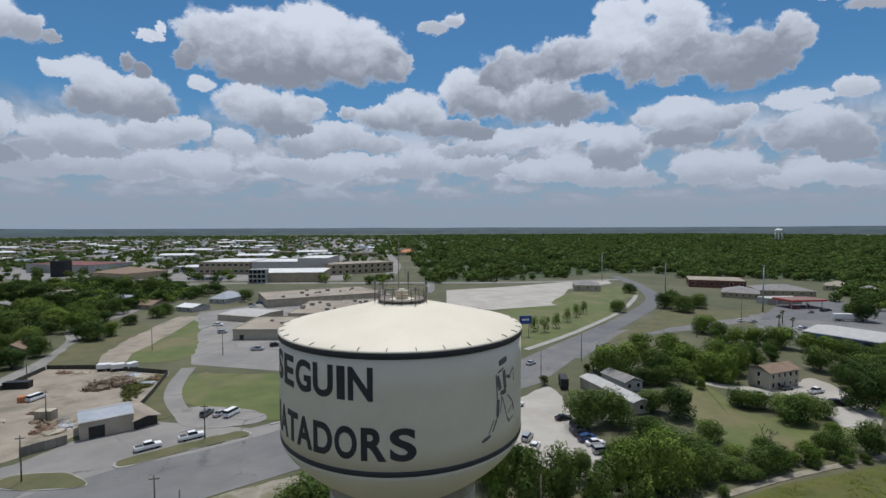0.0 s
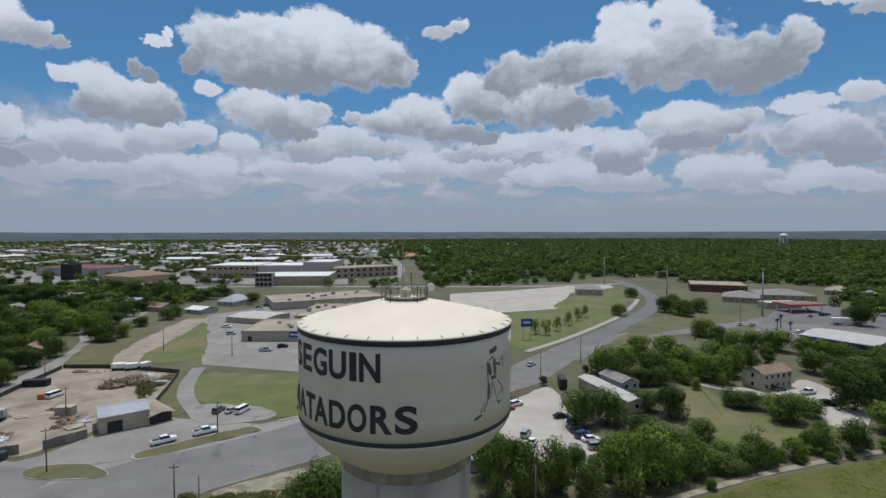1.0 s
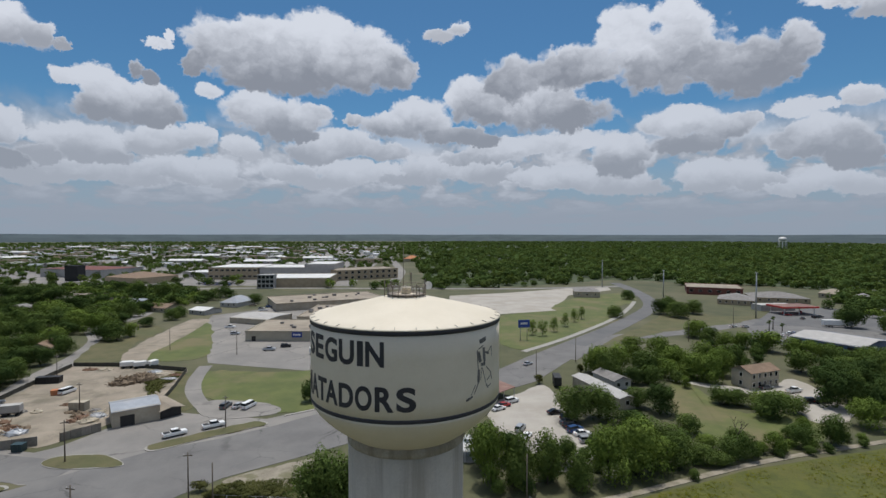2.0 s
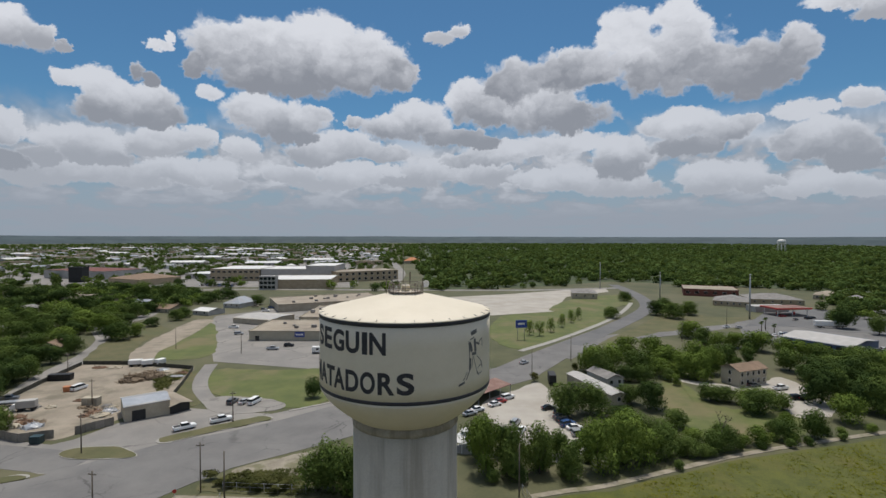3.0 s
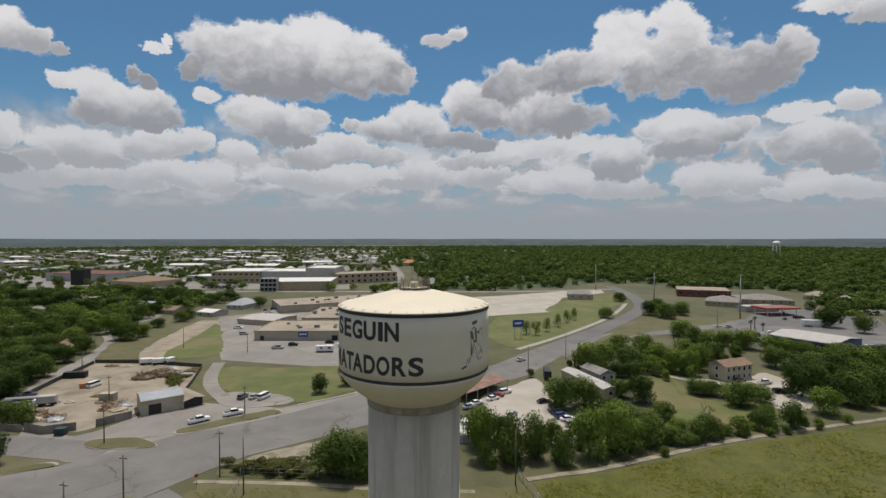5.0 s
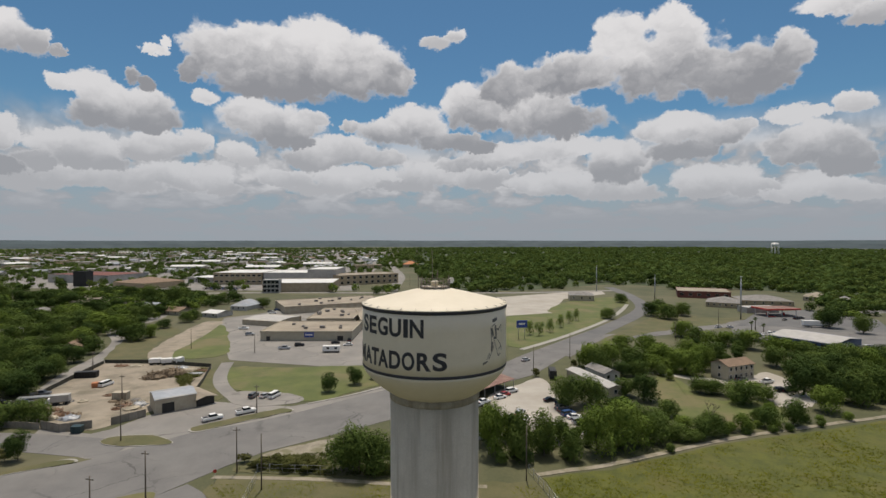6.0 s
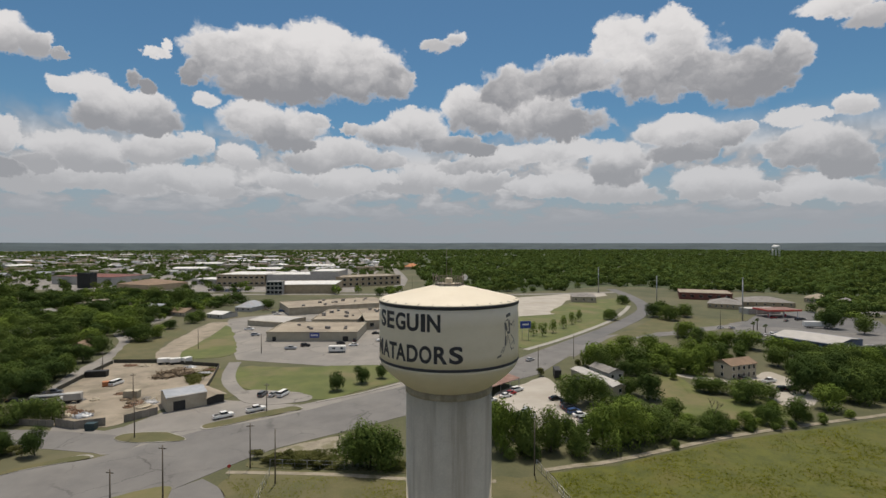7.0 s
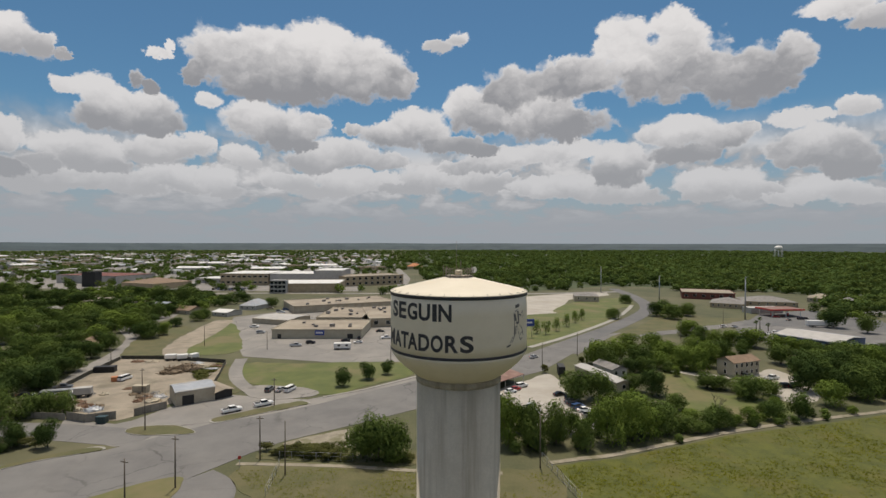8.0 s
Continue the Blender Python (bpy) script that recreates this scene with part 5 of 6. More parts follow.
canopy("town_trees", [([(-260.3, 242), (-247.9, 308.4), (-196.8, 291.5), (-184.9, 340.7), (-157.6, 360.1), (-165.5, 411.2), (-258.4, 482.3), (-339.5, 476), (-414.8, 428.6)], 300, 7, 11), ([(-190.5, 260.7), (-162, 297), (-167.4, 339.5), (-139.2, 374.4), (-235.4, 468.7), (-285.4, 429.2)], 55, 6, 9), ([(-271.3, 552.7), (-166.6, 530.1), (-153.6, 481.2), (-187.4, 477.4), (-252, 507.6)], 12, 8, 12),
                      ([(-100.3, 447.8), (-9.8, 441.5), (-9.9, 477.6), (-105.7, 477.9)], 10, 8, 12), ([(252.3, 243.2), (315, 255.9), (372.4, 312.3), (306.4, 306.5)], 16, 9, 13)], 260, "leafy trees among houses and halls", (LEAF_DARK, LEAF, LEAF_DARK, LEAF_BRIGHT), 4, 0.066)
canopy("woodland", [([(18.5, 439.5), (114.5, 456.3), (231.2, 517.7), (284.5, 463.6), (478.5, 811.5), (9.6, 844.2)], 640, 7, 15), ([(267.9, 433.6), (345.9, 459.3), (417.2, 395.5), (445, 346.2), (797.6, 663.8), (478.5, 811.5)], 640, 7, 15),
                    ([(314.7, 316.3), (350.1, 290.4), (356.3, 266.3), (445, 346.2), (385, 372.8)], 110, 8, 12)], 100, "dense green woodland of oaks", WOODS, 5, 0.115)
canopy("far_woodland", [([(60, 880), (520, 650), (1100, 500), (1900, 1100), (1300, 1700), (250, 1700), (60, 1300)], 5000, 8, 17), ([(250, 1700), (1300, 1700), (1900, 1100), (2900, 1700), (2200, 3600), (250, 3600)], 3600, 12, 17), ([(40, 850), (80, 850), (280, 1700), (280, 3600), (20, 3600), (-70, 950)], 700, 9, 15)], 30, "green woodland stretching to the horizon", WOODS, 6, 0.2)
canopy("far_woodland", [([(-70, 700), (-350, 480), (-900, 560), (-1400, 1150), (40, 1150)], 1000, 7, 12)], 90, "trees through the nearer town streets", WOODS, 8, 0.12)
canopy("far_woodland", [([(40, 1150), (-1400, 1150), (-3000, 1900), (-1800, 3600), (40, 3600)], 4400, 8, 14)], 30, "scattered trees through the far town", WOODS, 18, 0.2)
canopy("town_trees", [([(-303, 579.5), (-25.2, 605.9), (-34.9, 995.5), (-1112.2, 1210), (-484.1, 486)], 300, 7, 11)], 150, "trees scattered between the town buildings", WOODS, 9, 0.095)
for models in MODELS.values():
    for m in models:
        for ob in list(m.children_recursive):
            bpy.data.objects.remove(ob)
        bpy.data.objects.remove(m)


# ---- vehicles ----
def section(bm, rows):
    """A body from cross rows (x, half width, low, high), front to back."""
    rings = []
    for x, w, lo, hi in rows:
        rings.append([bm.verts.new(p) for p in ((x, -w, lo), (x, -w * 1.0, lo + (hi - lo) * 0.6), (x, -w * 0.86, hi), (x, w * 0.86, hi), (x, w, lo + (hi - lo) * 0.6), (x, w, lo))])
    for a, b in zip(rings, rings[1:]):
        for i in range(6):
            bm.faces.new((a[i], b[i], b[(i + 1) % 6], a[(i + 1) % 6]))
    bm.faces.new(rings[0])
    bm.faces.new(rings[-1][::-1])
    bmesh.ops.recalc_face_normals(bm, faces=bm.faces[:])
    return bm


SHAPES = {
    "sedan": ([(2.35, 0.8, 0.3, 0.62), (2.1, 0.9, 0.25, 0.78), (0.9, 0.92, 0.25, 0.95), (-1.5, 0.92, 0.25, 0.98), (-2.1, 0.9, 0.3, 0.92), (-2.35, 0.8, 0.35, 0.75)],
              [(1.0, 0.78, 0.92, 0.97), (0.35, 0.74, 0.92, 1.42), (-0.95, 0.74, 0.92, 1.45), (-1.75, 0.78, 0.92, 0.99)], (0.3, -0.95, 1.43), 1.42),
    "suv": ([(2.4, 0.85, 0.4, 0.85), (2.2, 0.95, 0.35, 1.05), (0.9, 0.97, 0.35, 1.15), (-2.2, 0.97, 0.35, 1.15), (-2.45, 0.9, 0.4, 1.05)],
            [(1.0, 0.84, 1.1, 1.16), (0.4, 0.8, 1.1, 1.72), (-2.1, 0.8, 1.1, 1.74), (-2.4, 0.84, 1.1, 1.2)], (0.35, -2.1, 1.72), 1.45),
    "pickup": ([(2.85, 0.88, 0.45, 0.95), (2.6, 0.98, 0.4, 1.1), (1.3, 1.0, 0.4, 1.2), (-2.7, 1.0, 0.4, 1.2), (-2.9, 0.95, 0.45, 1.15)],
               [(1.4, 0.86, 1.15, 1.22), (0.75, 0.82, 1.15, 1.82), (-0.75, 0.82, 1.15, 1.84), (-1.0, 0.86, 1.15, 1.24)], (0.7, -0.75, 1.82), 1.75),
    "van": ([(2.6, 0.88, 0.4, 0.95), (2.3, 0.98, 0.35, 1.15), (1.7, 1.0, 0.35, 1.3), (-2.6, 1.0, 0.35, 1.3), (-2.7, 0.96, 0.4, 1.25)],
            [(1.8, 0.9, 1.25, 1.34), (1.2, 0.88, 1.25, 2.0), (-2.5, 0.88, 1.25, 2.02), (-2.65, 0.9, 1.25, 1.4)], (1.15, -2.5, 2.0), 1.6),
}
CAR_MODELS = {}


def car(kind, paint, p, angle, group=""):
    """A parked vehicle with body, glass, roof, bumpers, lights and wheels."""
    key = (kind, paint)
    m = pose(p[0], p[1], 0.1, 0, 0, angle)
    if key in CAR_MODELS:
        ob = copy_thing(CAR_MODELS[key], m)
        if group:
            ob["group"] = group
        return ob
    body, cabin, (r0, r1, rz), wx = SHAPES[kind]
    words = {"sedan": "sedan", "suv": "sport utility vehicle", "pickup": "crew-cab pickup truck", "van": "passenger van"}[kind]
    t = thing("car", m, f"{paint} painted {words} parked on the ground", "car", group)
    part("body", section(bmesh.new(), body), PAINTS[paint], t)
    part("glass", section(bmesh.new(), cabin), GLASS, t, "dark tinted car glass")
    w = cabin[1][1] * 0.86
    part("roof", boxed(r1 - 0.1, r0 + 0.1, -w, w, rz - 0.03, rz + 0.05, bevel=0.03), PAINTS[paint], t)
    if kind == "pickup":
        part("load_bed", boxed(-2.7, -1.1, -0.78, 0.78, 1.195, 1.215), BLACK, t, "dark open load bed")
    end = body[0][0]
    for y in (-0.62, 0.62):
        part("headlight", boxed(end - 0.12, end + 0.02, y - 0.16, y + 0.16, 0.62, 0.78), WHITE, t)
        part("tail_light", boxed(body[-1][0] - 0.03, body[-1][0] + 0.1, y - 0.14, y + 0.14, 0.7, 0.92), RED_PAINT, t)
    wheel = bmesh.new()
    lathe([(0.2, -0.11), (0.34, -0.11), (0.36, 0.0), (0.34, 0.11), (0.2, 0.11)], 14, wheel)
    me = mesh_of("wheel", wheel, RUBBER)
    for x in (wx, -wx):
        for y in (-0.86, 0.86):
            share("wheel", me, t, pose(x, y, 0.26, 90))
    CAR_MODELS[key] = t
    return t


for kind, paint, p, a in (("pickup", "white", (-61.6, 93.4), 36), ("pickup", "white", (-53.7, 98.7), 33), ("van", "white", (-49.1, 114.1), 70), ("sedan", "silver", (-52.2, 114.3), 65), ("suv", "grey", (-56.1, 114.6), 80),
                          ("van", "white", (-113.6, 132.2), 75), ("pickup", "silver", (-63.9, 190.5), 0), ("suv", "black", (-58, 197.1), 12), ("sedan", "black", (-40.9, 201.9), 5), ("sedan", "white", (-34, 196.9), 185),
                          ("suv", "silver", (-91.8, 228.5), 4), ("pickup", "white", (-101.4, 248.3), 2), ("sedan", "black", (-24.6, 229.3), 10), ("pickup", "white", (-20.1, 208.2), 190), ("suv", "black", (-34.5, 207.6), 95),
                          ("sedan", "grey", (-105.3, 322.1), 20), ("suv", "blue", (-101.7, 328.3), 20), ("pickup", "white", (-101.3, 312.6), 20), ("pickup", "tan", (-115.6, 335.9), 10)):
    car(kind, paint, p, a, "cars by the shops")
for kind, paint, p, a in (("sedan", "black", (42.5, 102.8), 10), ("suv", "black", (44.9, 98.1), 25), ("sedan", "grey", (43.8, 95.3), 25), ("suv", "black", (44, 92.5), 25), ("suv", "blue", (44, 89.3), 25),
                          ("sedan", "white", (45.1, 86.7), 8), ("suv", "silver", (45.2, 82.2), 5), ("sedan", "white", (30.1, 86.1), 60), ("suv", "silver", (29.6, 91.2), 60),
                          ("sedan", "white", (26.5, 107.1), 30), ("sedan", "red", (28.6, 109.7), 30), ("suv", "white", (31.9, 113.5), 30), ("sedan", "silver", (17.7, 99.5), 30), ("sedan", "white", (20.5, 102.8), 30),
                          ("pickup", "white", (128.5, 117.5), 15), ("suv", "black", (126, 107), 0), ("pickup", "black", (128.6, 106.8), 5), ("sedan", "grey", (121.6, 121.4), 10)):
    car(kind, paint, p, a, "cars in the lots")
for kind, paint, p, a in (("sedan", "white", (185.1, 233.5), 20), ("sedan", "silver", (190.9, 231.2), 20), ("sedan", "white", (194.4, 207.1), 60), ("suv", "white", (200, 209.9), 60), ("sedan", "blue", (204, 211.2), 60),
                          ("suv", "black", (189.7, 204.3), 60), ("sedan", "silver", (184.5, 200.2), 60), ("pickup", "black", (178.9, 190.6), 30), ("suv", "white", (200.2, 183.7), 40), ("sedan", "tan", (193.4, 171.7), 20),
                          ("van", "white", (197.9, 170.2), 20), ("suv", "silver", (182.5, 183.7), 40), ("sedan", "white", (175.7, 177.8), 40), ("sedan", "black", (245.7, 255.9), 30), ("suv", "black", (257.3, 259.7), 10),
                          ("sedan", "black", (262, 261.6), 10), ("sedan", "red", (247.6, 269.8), 0), ("sedan", "silver", (224.2, 172), 10), ("sedan", "white", (221.6, 172.2), 10), ("suv", "grey", (215.6, 169), 10)):
    car(kind, paint, p, a, "cars on the forecourt")
for row in range(2):
    for i in range(14):
        a, b = Vector((-226, 505.8)), Vector((-184.4, 489.7))
        q = a.lerp(b, (i + 0.5) / 14)
        car(("sedan", "suv", "pickup")[(i + row) % 3], ("white", "silver", "grey", "black", "blue")[(i * 3 + row) % 5], (q.x, q.y + row * 14), 90, "cars by the school")


def heap(p, sx, sy, h, mat, label, n, size, seed, name="scrap_heap", category="scrap heap"):
    """A loose pile of broken pieces on a mound."""
    t = thing(name, pose(p[0], p[1], 0.05), label, category)
    rng = random.Random(seed)
    bm = bmesh.new()
    for i in range(n):
        a, r = rng.uniform(0, 6.283), math.sqrt(rng.random())
        x, y = sx * r * math.cos(a), sy * r * math.sin(a)
        z = h * (1 - r * r) * rng.uniform(0.2, 1.0)
        d = Vector((rng.uniform(-1, 1), rng.uniform(-1, 1), rng.uniform(-0.25, 0.6))).normalized() * rng.uniform(0.4, 1.4) * size
        rod(bm, Vector((x, y, z)) - d, Vector((x, y, max(z, 0.1))) + d, size * rng.uniform(0.06, 0.22), size * rng.uniform(0.03, 0.1), 4)
    tagged(part("rubble", bm, mat, t), kind="stuff")
    mound = bmesh.new()
    bmesh.ops.create_icosphere(mound, subdivisions=3, radius=1)
    for v in mound.verts:
        k = 1 + 0.28 * noise.noise(v.co * 2.3 + Vector((seed, 0, 0)))
        v.co = (v.co.x * sx * k, v.co.y * sy * k, max(v.co.z, -0.1) * h * 0.75 * k)
    part("mound", mound, mat, t)
    return t


def trailer(p, angle, length, width, height, mat, label, name="trailer", clear=0.9):
    """A box body on wheels."""
    t = thing(name, pose(p[0], p[1], 0.1, 0, 0, angle), label, name.replace("_", " "))
    part("body", boxed(-length / 2, length / 2, -width / 2, width / 2, clear, clear + height, bevel=0.08), mat, t)
    part("chassis", boxed(-length / 2 + 0.2, length / 2 - 0.2, -width / 2 + 0.25, width / 2 - 0.25, clear - 0.3, clear), BLACK, t)
    wheel = lathe([(0.2, -0.13), (0.42, -0.13), (0.45, 0.0), (0.42, 0.13), (0.2, 0.13)], 14)
    me = mesh_of("wheel", wheel, RUBBER)
    for x in (-length * 0.32, -length * 0.2, length * 0.34):
        for y in (-width / 2 + 0.15, width / 2 - 0.15):
            share("wheel", me, t, pose(x, y, 0.38, 90))
    return t


caravan = trailer((-40.1, 182.2), 0, 8.0, 2.5, 2.5, WHITE, "white travel trailer with dark windows", "caravan", 0.6)
for x in (-1.5, 2.2):
    part("window", boxed(x - 0.6, x + 0.6, -1.29, -1.24, 1.7, 2.5), GLASS, caravan)
part("roof_unit", boxed(0.4, 1.6, -0.5, 0.5, 3.1, 3.35, bevel=0.05), WHITE, caravan)
for i, p in enumerate(((-95.2, 105.5), (-100.4, 113.1), (-91.5, 112.5), (-94, 114), (-116.3, 104.7), (-113.5, 105.7), (-104.4, 100.6), (-110.4, 113.8), (-115.2, 114.2), (-105.5, 120.1), (-114.4, 99.2))):
    heap(p, 1.6, 1.3, 0.9, (RUST, BRUSH, TAN_WALL, GREY_SHINGLE, RUST)[i % 5], "loose scrap and timber lying in the yard", 34, 0.7, 60 + i)
for kind, paint, p, a in (("pickup", "black", (-128.4, 107.9), 10), ("suv", "grey", (-127.2, 111.9), 10), ("sedan", "black", (-135.1, 113.1), 12), ("pickup", "grey", (-128.8, 121.7), 14), ("sedan", "silver", (47.6, 158.1), 40)):
    car(kind, paint, p, a)
for p, a, l, h, label in (((-111.5, 163.7), 8, 4.6, 1.7, "white box trailer by the yard fence"), ((-106.6, 163.4), 20, 4.2, 1.7, "white box trailer by the yard fence"), ((-102.1, 164.2), 60, 3.6, 1.8, "white box trailer by the yard fence")):
    trailer(p, a, l, 2.5, h, WHITE, label)
trailer((244.5, 229.4), -12, 15, 2.6, 2.9, WHITE, "long white lorry trailer on the forecourt", "lorry_trailer", 1.2)
trailer((51.4, 130.5), 80, 6.5, 2.5, 2.7, BLACK, "dark box trailer at the lot's edge", "box_trailer", 0.8)
trailer((-125.5, 116.2), 12, 12, 2.4, 0.5, STEEL, "long flat metal trailer in the yard", "flat_trailer", 0.9)
lorry = trailer((-115.9, 111.7), 15, 5.0, 2.4, 2.2, GREY_WALL, "white box truck parked in the yard", "box_truck", 1.0)
part("cab", section(bmesh.new(), [(-2.6, 1.0, 0.6, 2.2), (-3.6, 0.98, 0.6, 2.1), (-3.9, 0.95, 0.6, 1.4), (-4.4, 0.9, 0.6, 1.2)]), WHITE, lorry, "white truck cab")


def skip(p, angle, l, w, h, mat, label, name="waste_container"):
    t = thing(name, pose(p[0], p[1], 0.08, 0, 0, angle), label, name.replace("_", " "))
    bm = bmesh.new()
    box(bm, -l / 2, l / 2, -w / 2, w / 2, 0, h, taper=-0.08)
    part("body", bm, mat, t)
    for i in range(int(l)):
        x = -l / 2 + 0.5 + i
        part("rib", boxed(x - 0.06, x + 0.06, -w / 2 - 0.14, -w / 2 - 0.02, 0.1, h - 0.1), mat, t)
    part("lid", boxed(-l / 2 - 0.1, l / 2 + 0.1, -w / 2 - 0.1, w / 2 + 0.1, h, h + 0.1), mat, t)
    return t


skip((-127.9, 144.7), 5, 7.5, 2.4, 2.2, BLACK, "black shipping container in the yard", "container")
skip((-95, 86.2), 0, 2.5, 1.7, 1.8, material("dark_teal_paint", (0.02, 0.045, 0.05), (0.03, 0.06, 0.065), 0.5, 5, 0.5), "dark teal waste container on the asphalt")
skip((-99.1, 115), 0, 4.5, 2.4, 2.6, TAN_WALL, "small beige storage box in the yard", "storage_box")
skip((-115.9, 130.9), 20, 3.2, 2.0, 1.6, ORANGE_ROOF, "rusty orange machine in the yard", "machine")


heap((-100.9, 142.8), 4.5, 4, 2.2, BRUSH, "brown pile of cut dead brush", 260, 1.6, 1, "brush_pile", "brush pile")
heap((-97.1, 146.1), 5, 4, 2.4, BRUSH, "brown pile of cut dead brush", 300, 1.6, 2, "brush_pile", "brush pile")
for i, p in enumerate(((-93.3, 107.8), (-90.6, 105.2), (-90.6, 108.8), (-95.8, 110.3), (-108.8, 100.9), (-110.2, 97.8), (-104.2, 97.4), (-121.5, 107.4))):
    heap(p, 2.6, 2.0, 1.3, (RUST, TAN_WALL, GREY_METAL, BRUSH)[i % 4], "heap of scrap metal and timber in the yard", 60, 0.9, 10 + i)
for i, p in enumerate(((-87.7, 146.4), (-93.3, 153.4), (-87.2, 151), (-97.4, 156.6), (-118, 161.1), (-124.1, 161.5))):
    heap(p, 3.0, 1.5, 0.9, (GREY_METAL, TAN_WALL, RUST)[i % 3], "scattered scrap by the yard fence", 40, 0.8, 30 + i)


# ---- fences ----
def fence(points, height, mat, label, step=2.4, name="fence", gap=0.04):
    """Panels between posts along a line of corners."""
    t = thing(name, pose(0, 0, 0), label, "fence")
    for a, b in zip(points, points[1:]):
        a, b = Vector(a), Vector(b)
        n = max(1, round((b - a).length / step))
        for i in range(n):
            p, q = a.lerp(b, i / n), a.lerp(b, (i + 1) / n)
            m = turn_to(p, q)
            half = (q - p).length / 2
            ob = part("panel", boxed(-half + gap, half - gap, -0.04, 0.04, 0.05, height * (1 + 0.04 * noise.noise((p.x, p.y, 0)))), mat, t)
            ob.matrix_basis = m
            post = part("post", rod(bmesh.new(), (-half, 0, -0.2), (-half, 0, height + 0.15), 0.06), WOOD, t)
            post.matrix_basis = m
    return t


fence([(-107, 89.8), (-100.3, 87), (-92.9, 89.3)], 2.3, FENCE_WOOD, "weathered grey wooden fence of the yard")
fence([(-89, 91.4), (-82.7, 98)], 2.3, FENCE_WOOD, "weathered grey wooden fence of the yard")
fence([(-134.3, 167.5), (-113.3, 166), (-85.8, 156.8), (-80.5, 134.7), (-78, 122.3)], 1.6, DARK_MESH, "dark screened mesh fence round the yard")
fence([(-128.8, 118.3), (-131.7, 141.6), (-134, 166.4)], 1.6, DARK_MESH, "dark screened mesh fence round the yard")
fence([(-126.1, 92), (-117.1, 91.4), (-107, 89.3)], 1.9, FENCE_WOOD, "weathered grey wooden fence of the yard")


def mesh_fence(a, b, step=3.0, height=2.0):
    """Steel posts and thin rails."""
    t = thing("mesh_fence", pose(0, 0, 0), "steel post-and-wire fence beside the tower", "fence")
    a, b = Vector(a), Vector(b)
    n = max(1, round((b - a).length / step))
    for i in range(n + 1):
        p = a.lerp(b, i / n)
        part("post", rod(bmesh.new(), (p.x, p.y, -0.2), (p.x, p.y, height), 0.05), STEEL, t)
    for z in (0.2, 1.1, height - 0.05):
        part("rail", rod(bmesh.new(), (a.x, a.y, z), (b.x, b.y, z), 0.025), STEEL, t)
    return t


mesh_fence((23.1, 53.8), (25.7, 34.2))
mesh_fence((-37.1, 40.8), (-37.7, 54.1))
mesh_fence((-38.7, 58.4), (-21.3, 56))


# ---- poles, lamps and signs ----
def utility_pole(p, height, lean=0.0, label="weathered wooden utility pole with a crossarm", arm=True):
    t = thing("utility_pole", pose(p[0], p[1], 0, 0, lean, random.Random(int(p[0] * 10)).uniform(-20, 20)), label, "utility pole", "utility poles")
    part("pole", rod(bmesh.new(), (0, 0, -0.3), (0, 0, height), 0.17, 0.11, 8), WOOD, t)
    if arm:
        part("crossarm", boxed(-0.85, 0.85, -0.06, 0.06, height - 0.75, height - 0.6), WOOD, t)
        for x in (-0.75, -0.3, 0.3, 0.75):
            part("insulator", rod(bmesh.new(), (x, 0, height - 0.6), (x, 0, height - 0.38), 0.06, 0.04), GREY_WALL, t)
    return t


for p, h in (((-56.7, 45.5), 11), ((-43.2, 58.4), 10.5), ((-62.3, 37.2), 10), ((-79.7, 79.1), 10), ((-50.2, 97.9), 9), ((-97.7, 113), 9), ((-128.3, 149.2), 9), ((137.7, 197.2), 10)):
    utility_pole(p, h)
for p, h in (((-35.4, 50.1), 12), ((-109.7, 195.1), 10), ((-75.9, 183.4), 9), ((45.7, 137.1), 11), ((21.6, 50), 12), ((68.5, 161.2), 11), ((183.2, 230.5), 12), ((-15.9, 156), 8), ((-0.2, 518.5), 14)):
    utility_pole(p, h, 0, "plain slender grey lamp pole", False)


def high_mast(p, height):
    t = thing("high_mast", pose(p[0], p[1], 0), "tall tapered steel mast beside the road", "mast", "high masts")
    part("pole", rod(bmesh.new(), (0, 0, -0.3), (0, 0, height), 0.55, 0.3, 10), STEEL, t)
    part("head", lathe([(0.3, height - 0.4), (0.9, height - 0.3), (0.9, height - 0.05), (0.3, height)], 12), STEEL, t)
    return t


high_mast((196.1, 457.2), 27)
high_mast((214.6, 369), 23)
high_mast((219.6, 262.3), 29)


def billboard(p, w, h, top, angle):
    t = thing("billboard", pose(p[0], p[1], 0, 0, 0, angle), "blue billboard on two steel posts", "billboard")
    for x in (-w * 0.3, w * 0.3):
        part("post", rod(bmesh.new(), (x, 0.2, -0.3), (x, 0.2, top), 0.16), STEEL, t)
    part("panel", boxed(-w / 2, w / 2, -0.2, 0.1, top - h, top, bevel=0.05), BLUE_SIGN, t)
    part("sign_bar", boxed(-w * 0.3, w * 0.3, -0.23, -0.201, top - h * 0.6, top - h * 0.35), WHITE, t)
    part("frame", boxed(-w / 2 - 0.15, w / 2 + 0.15, -0.1, 0.05, top - h - 0.2, top - h), STEEL, t)
    return t


billboard((57.1, 206.1), 6.0, 3.8, 10.2, 8)


def road_sign(p):
    t = thing("road_sign", pose(p[0], p[1], 0), "red road sign on a thin post", "road sign")
    part("post", rod(bmesh.new(), (0, 0, -0.2), (0, 0, 2.6), 0.05), STEEL, t)
    s = part("plate", lathe([(0.42, -0.02), (0.42, 0.02)], 8), RED_PAINT, t)
    s.matrix_basis = pose(0, -0.06, 2.5, 90, 0, 22.5)
    return t


road_sign((-46.5, 54.2))


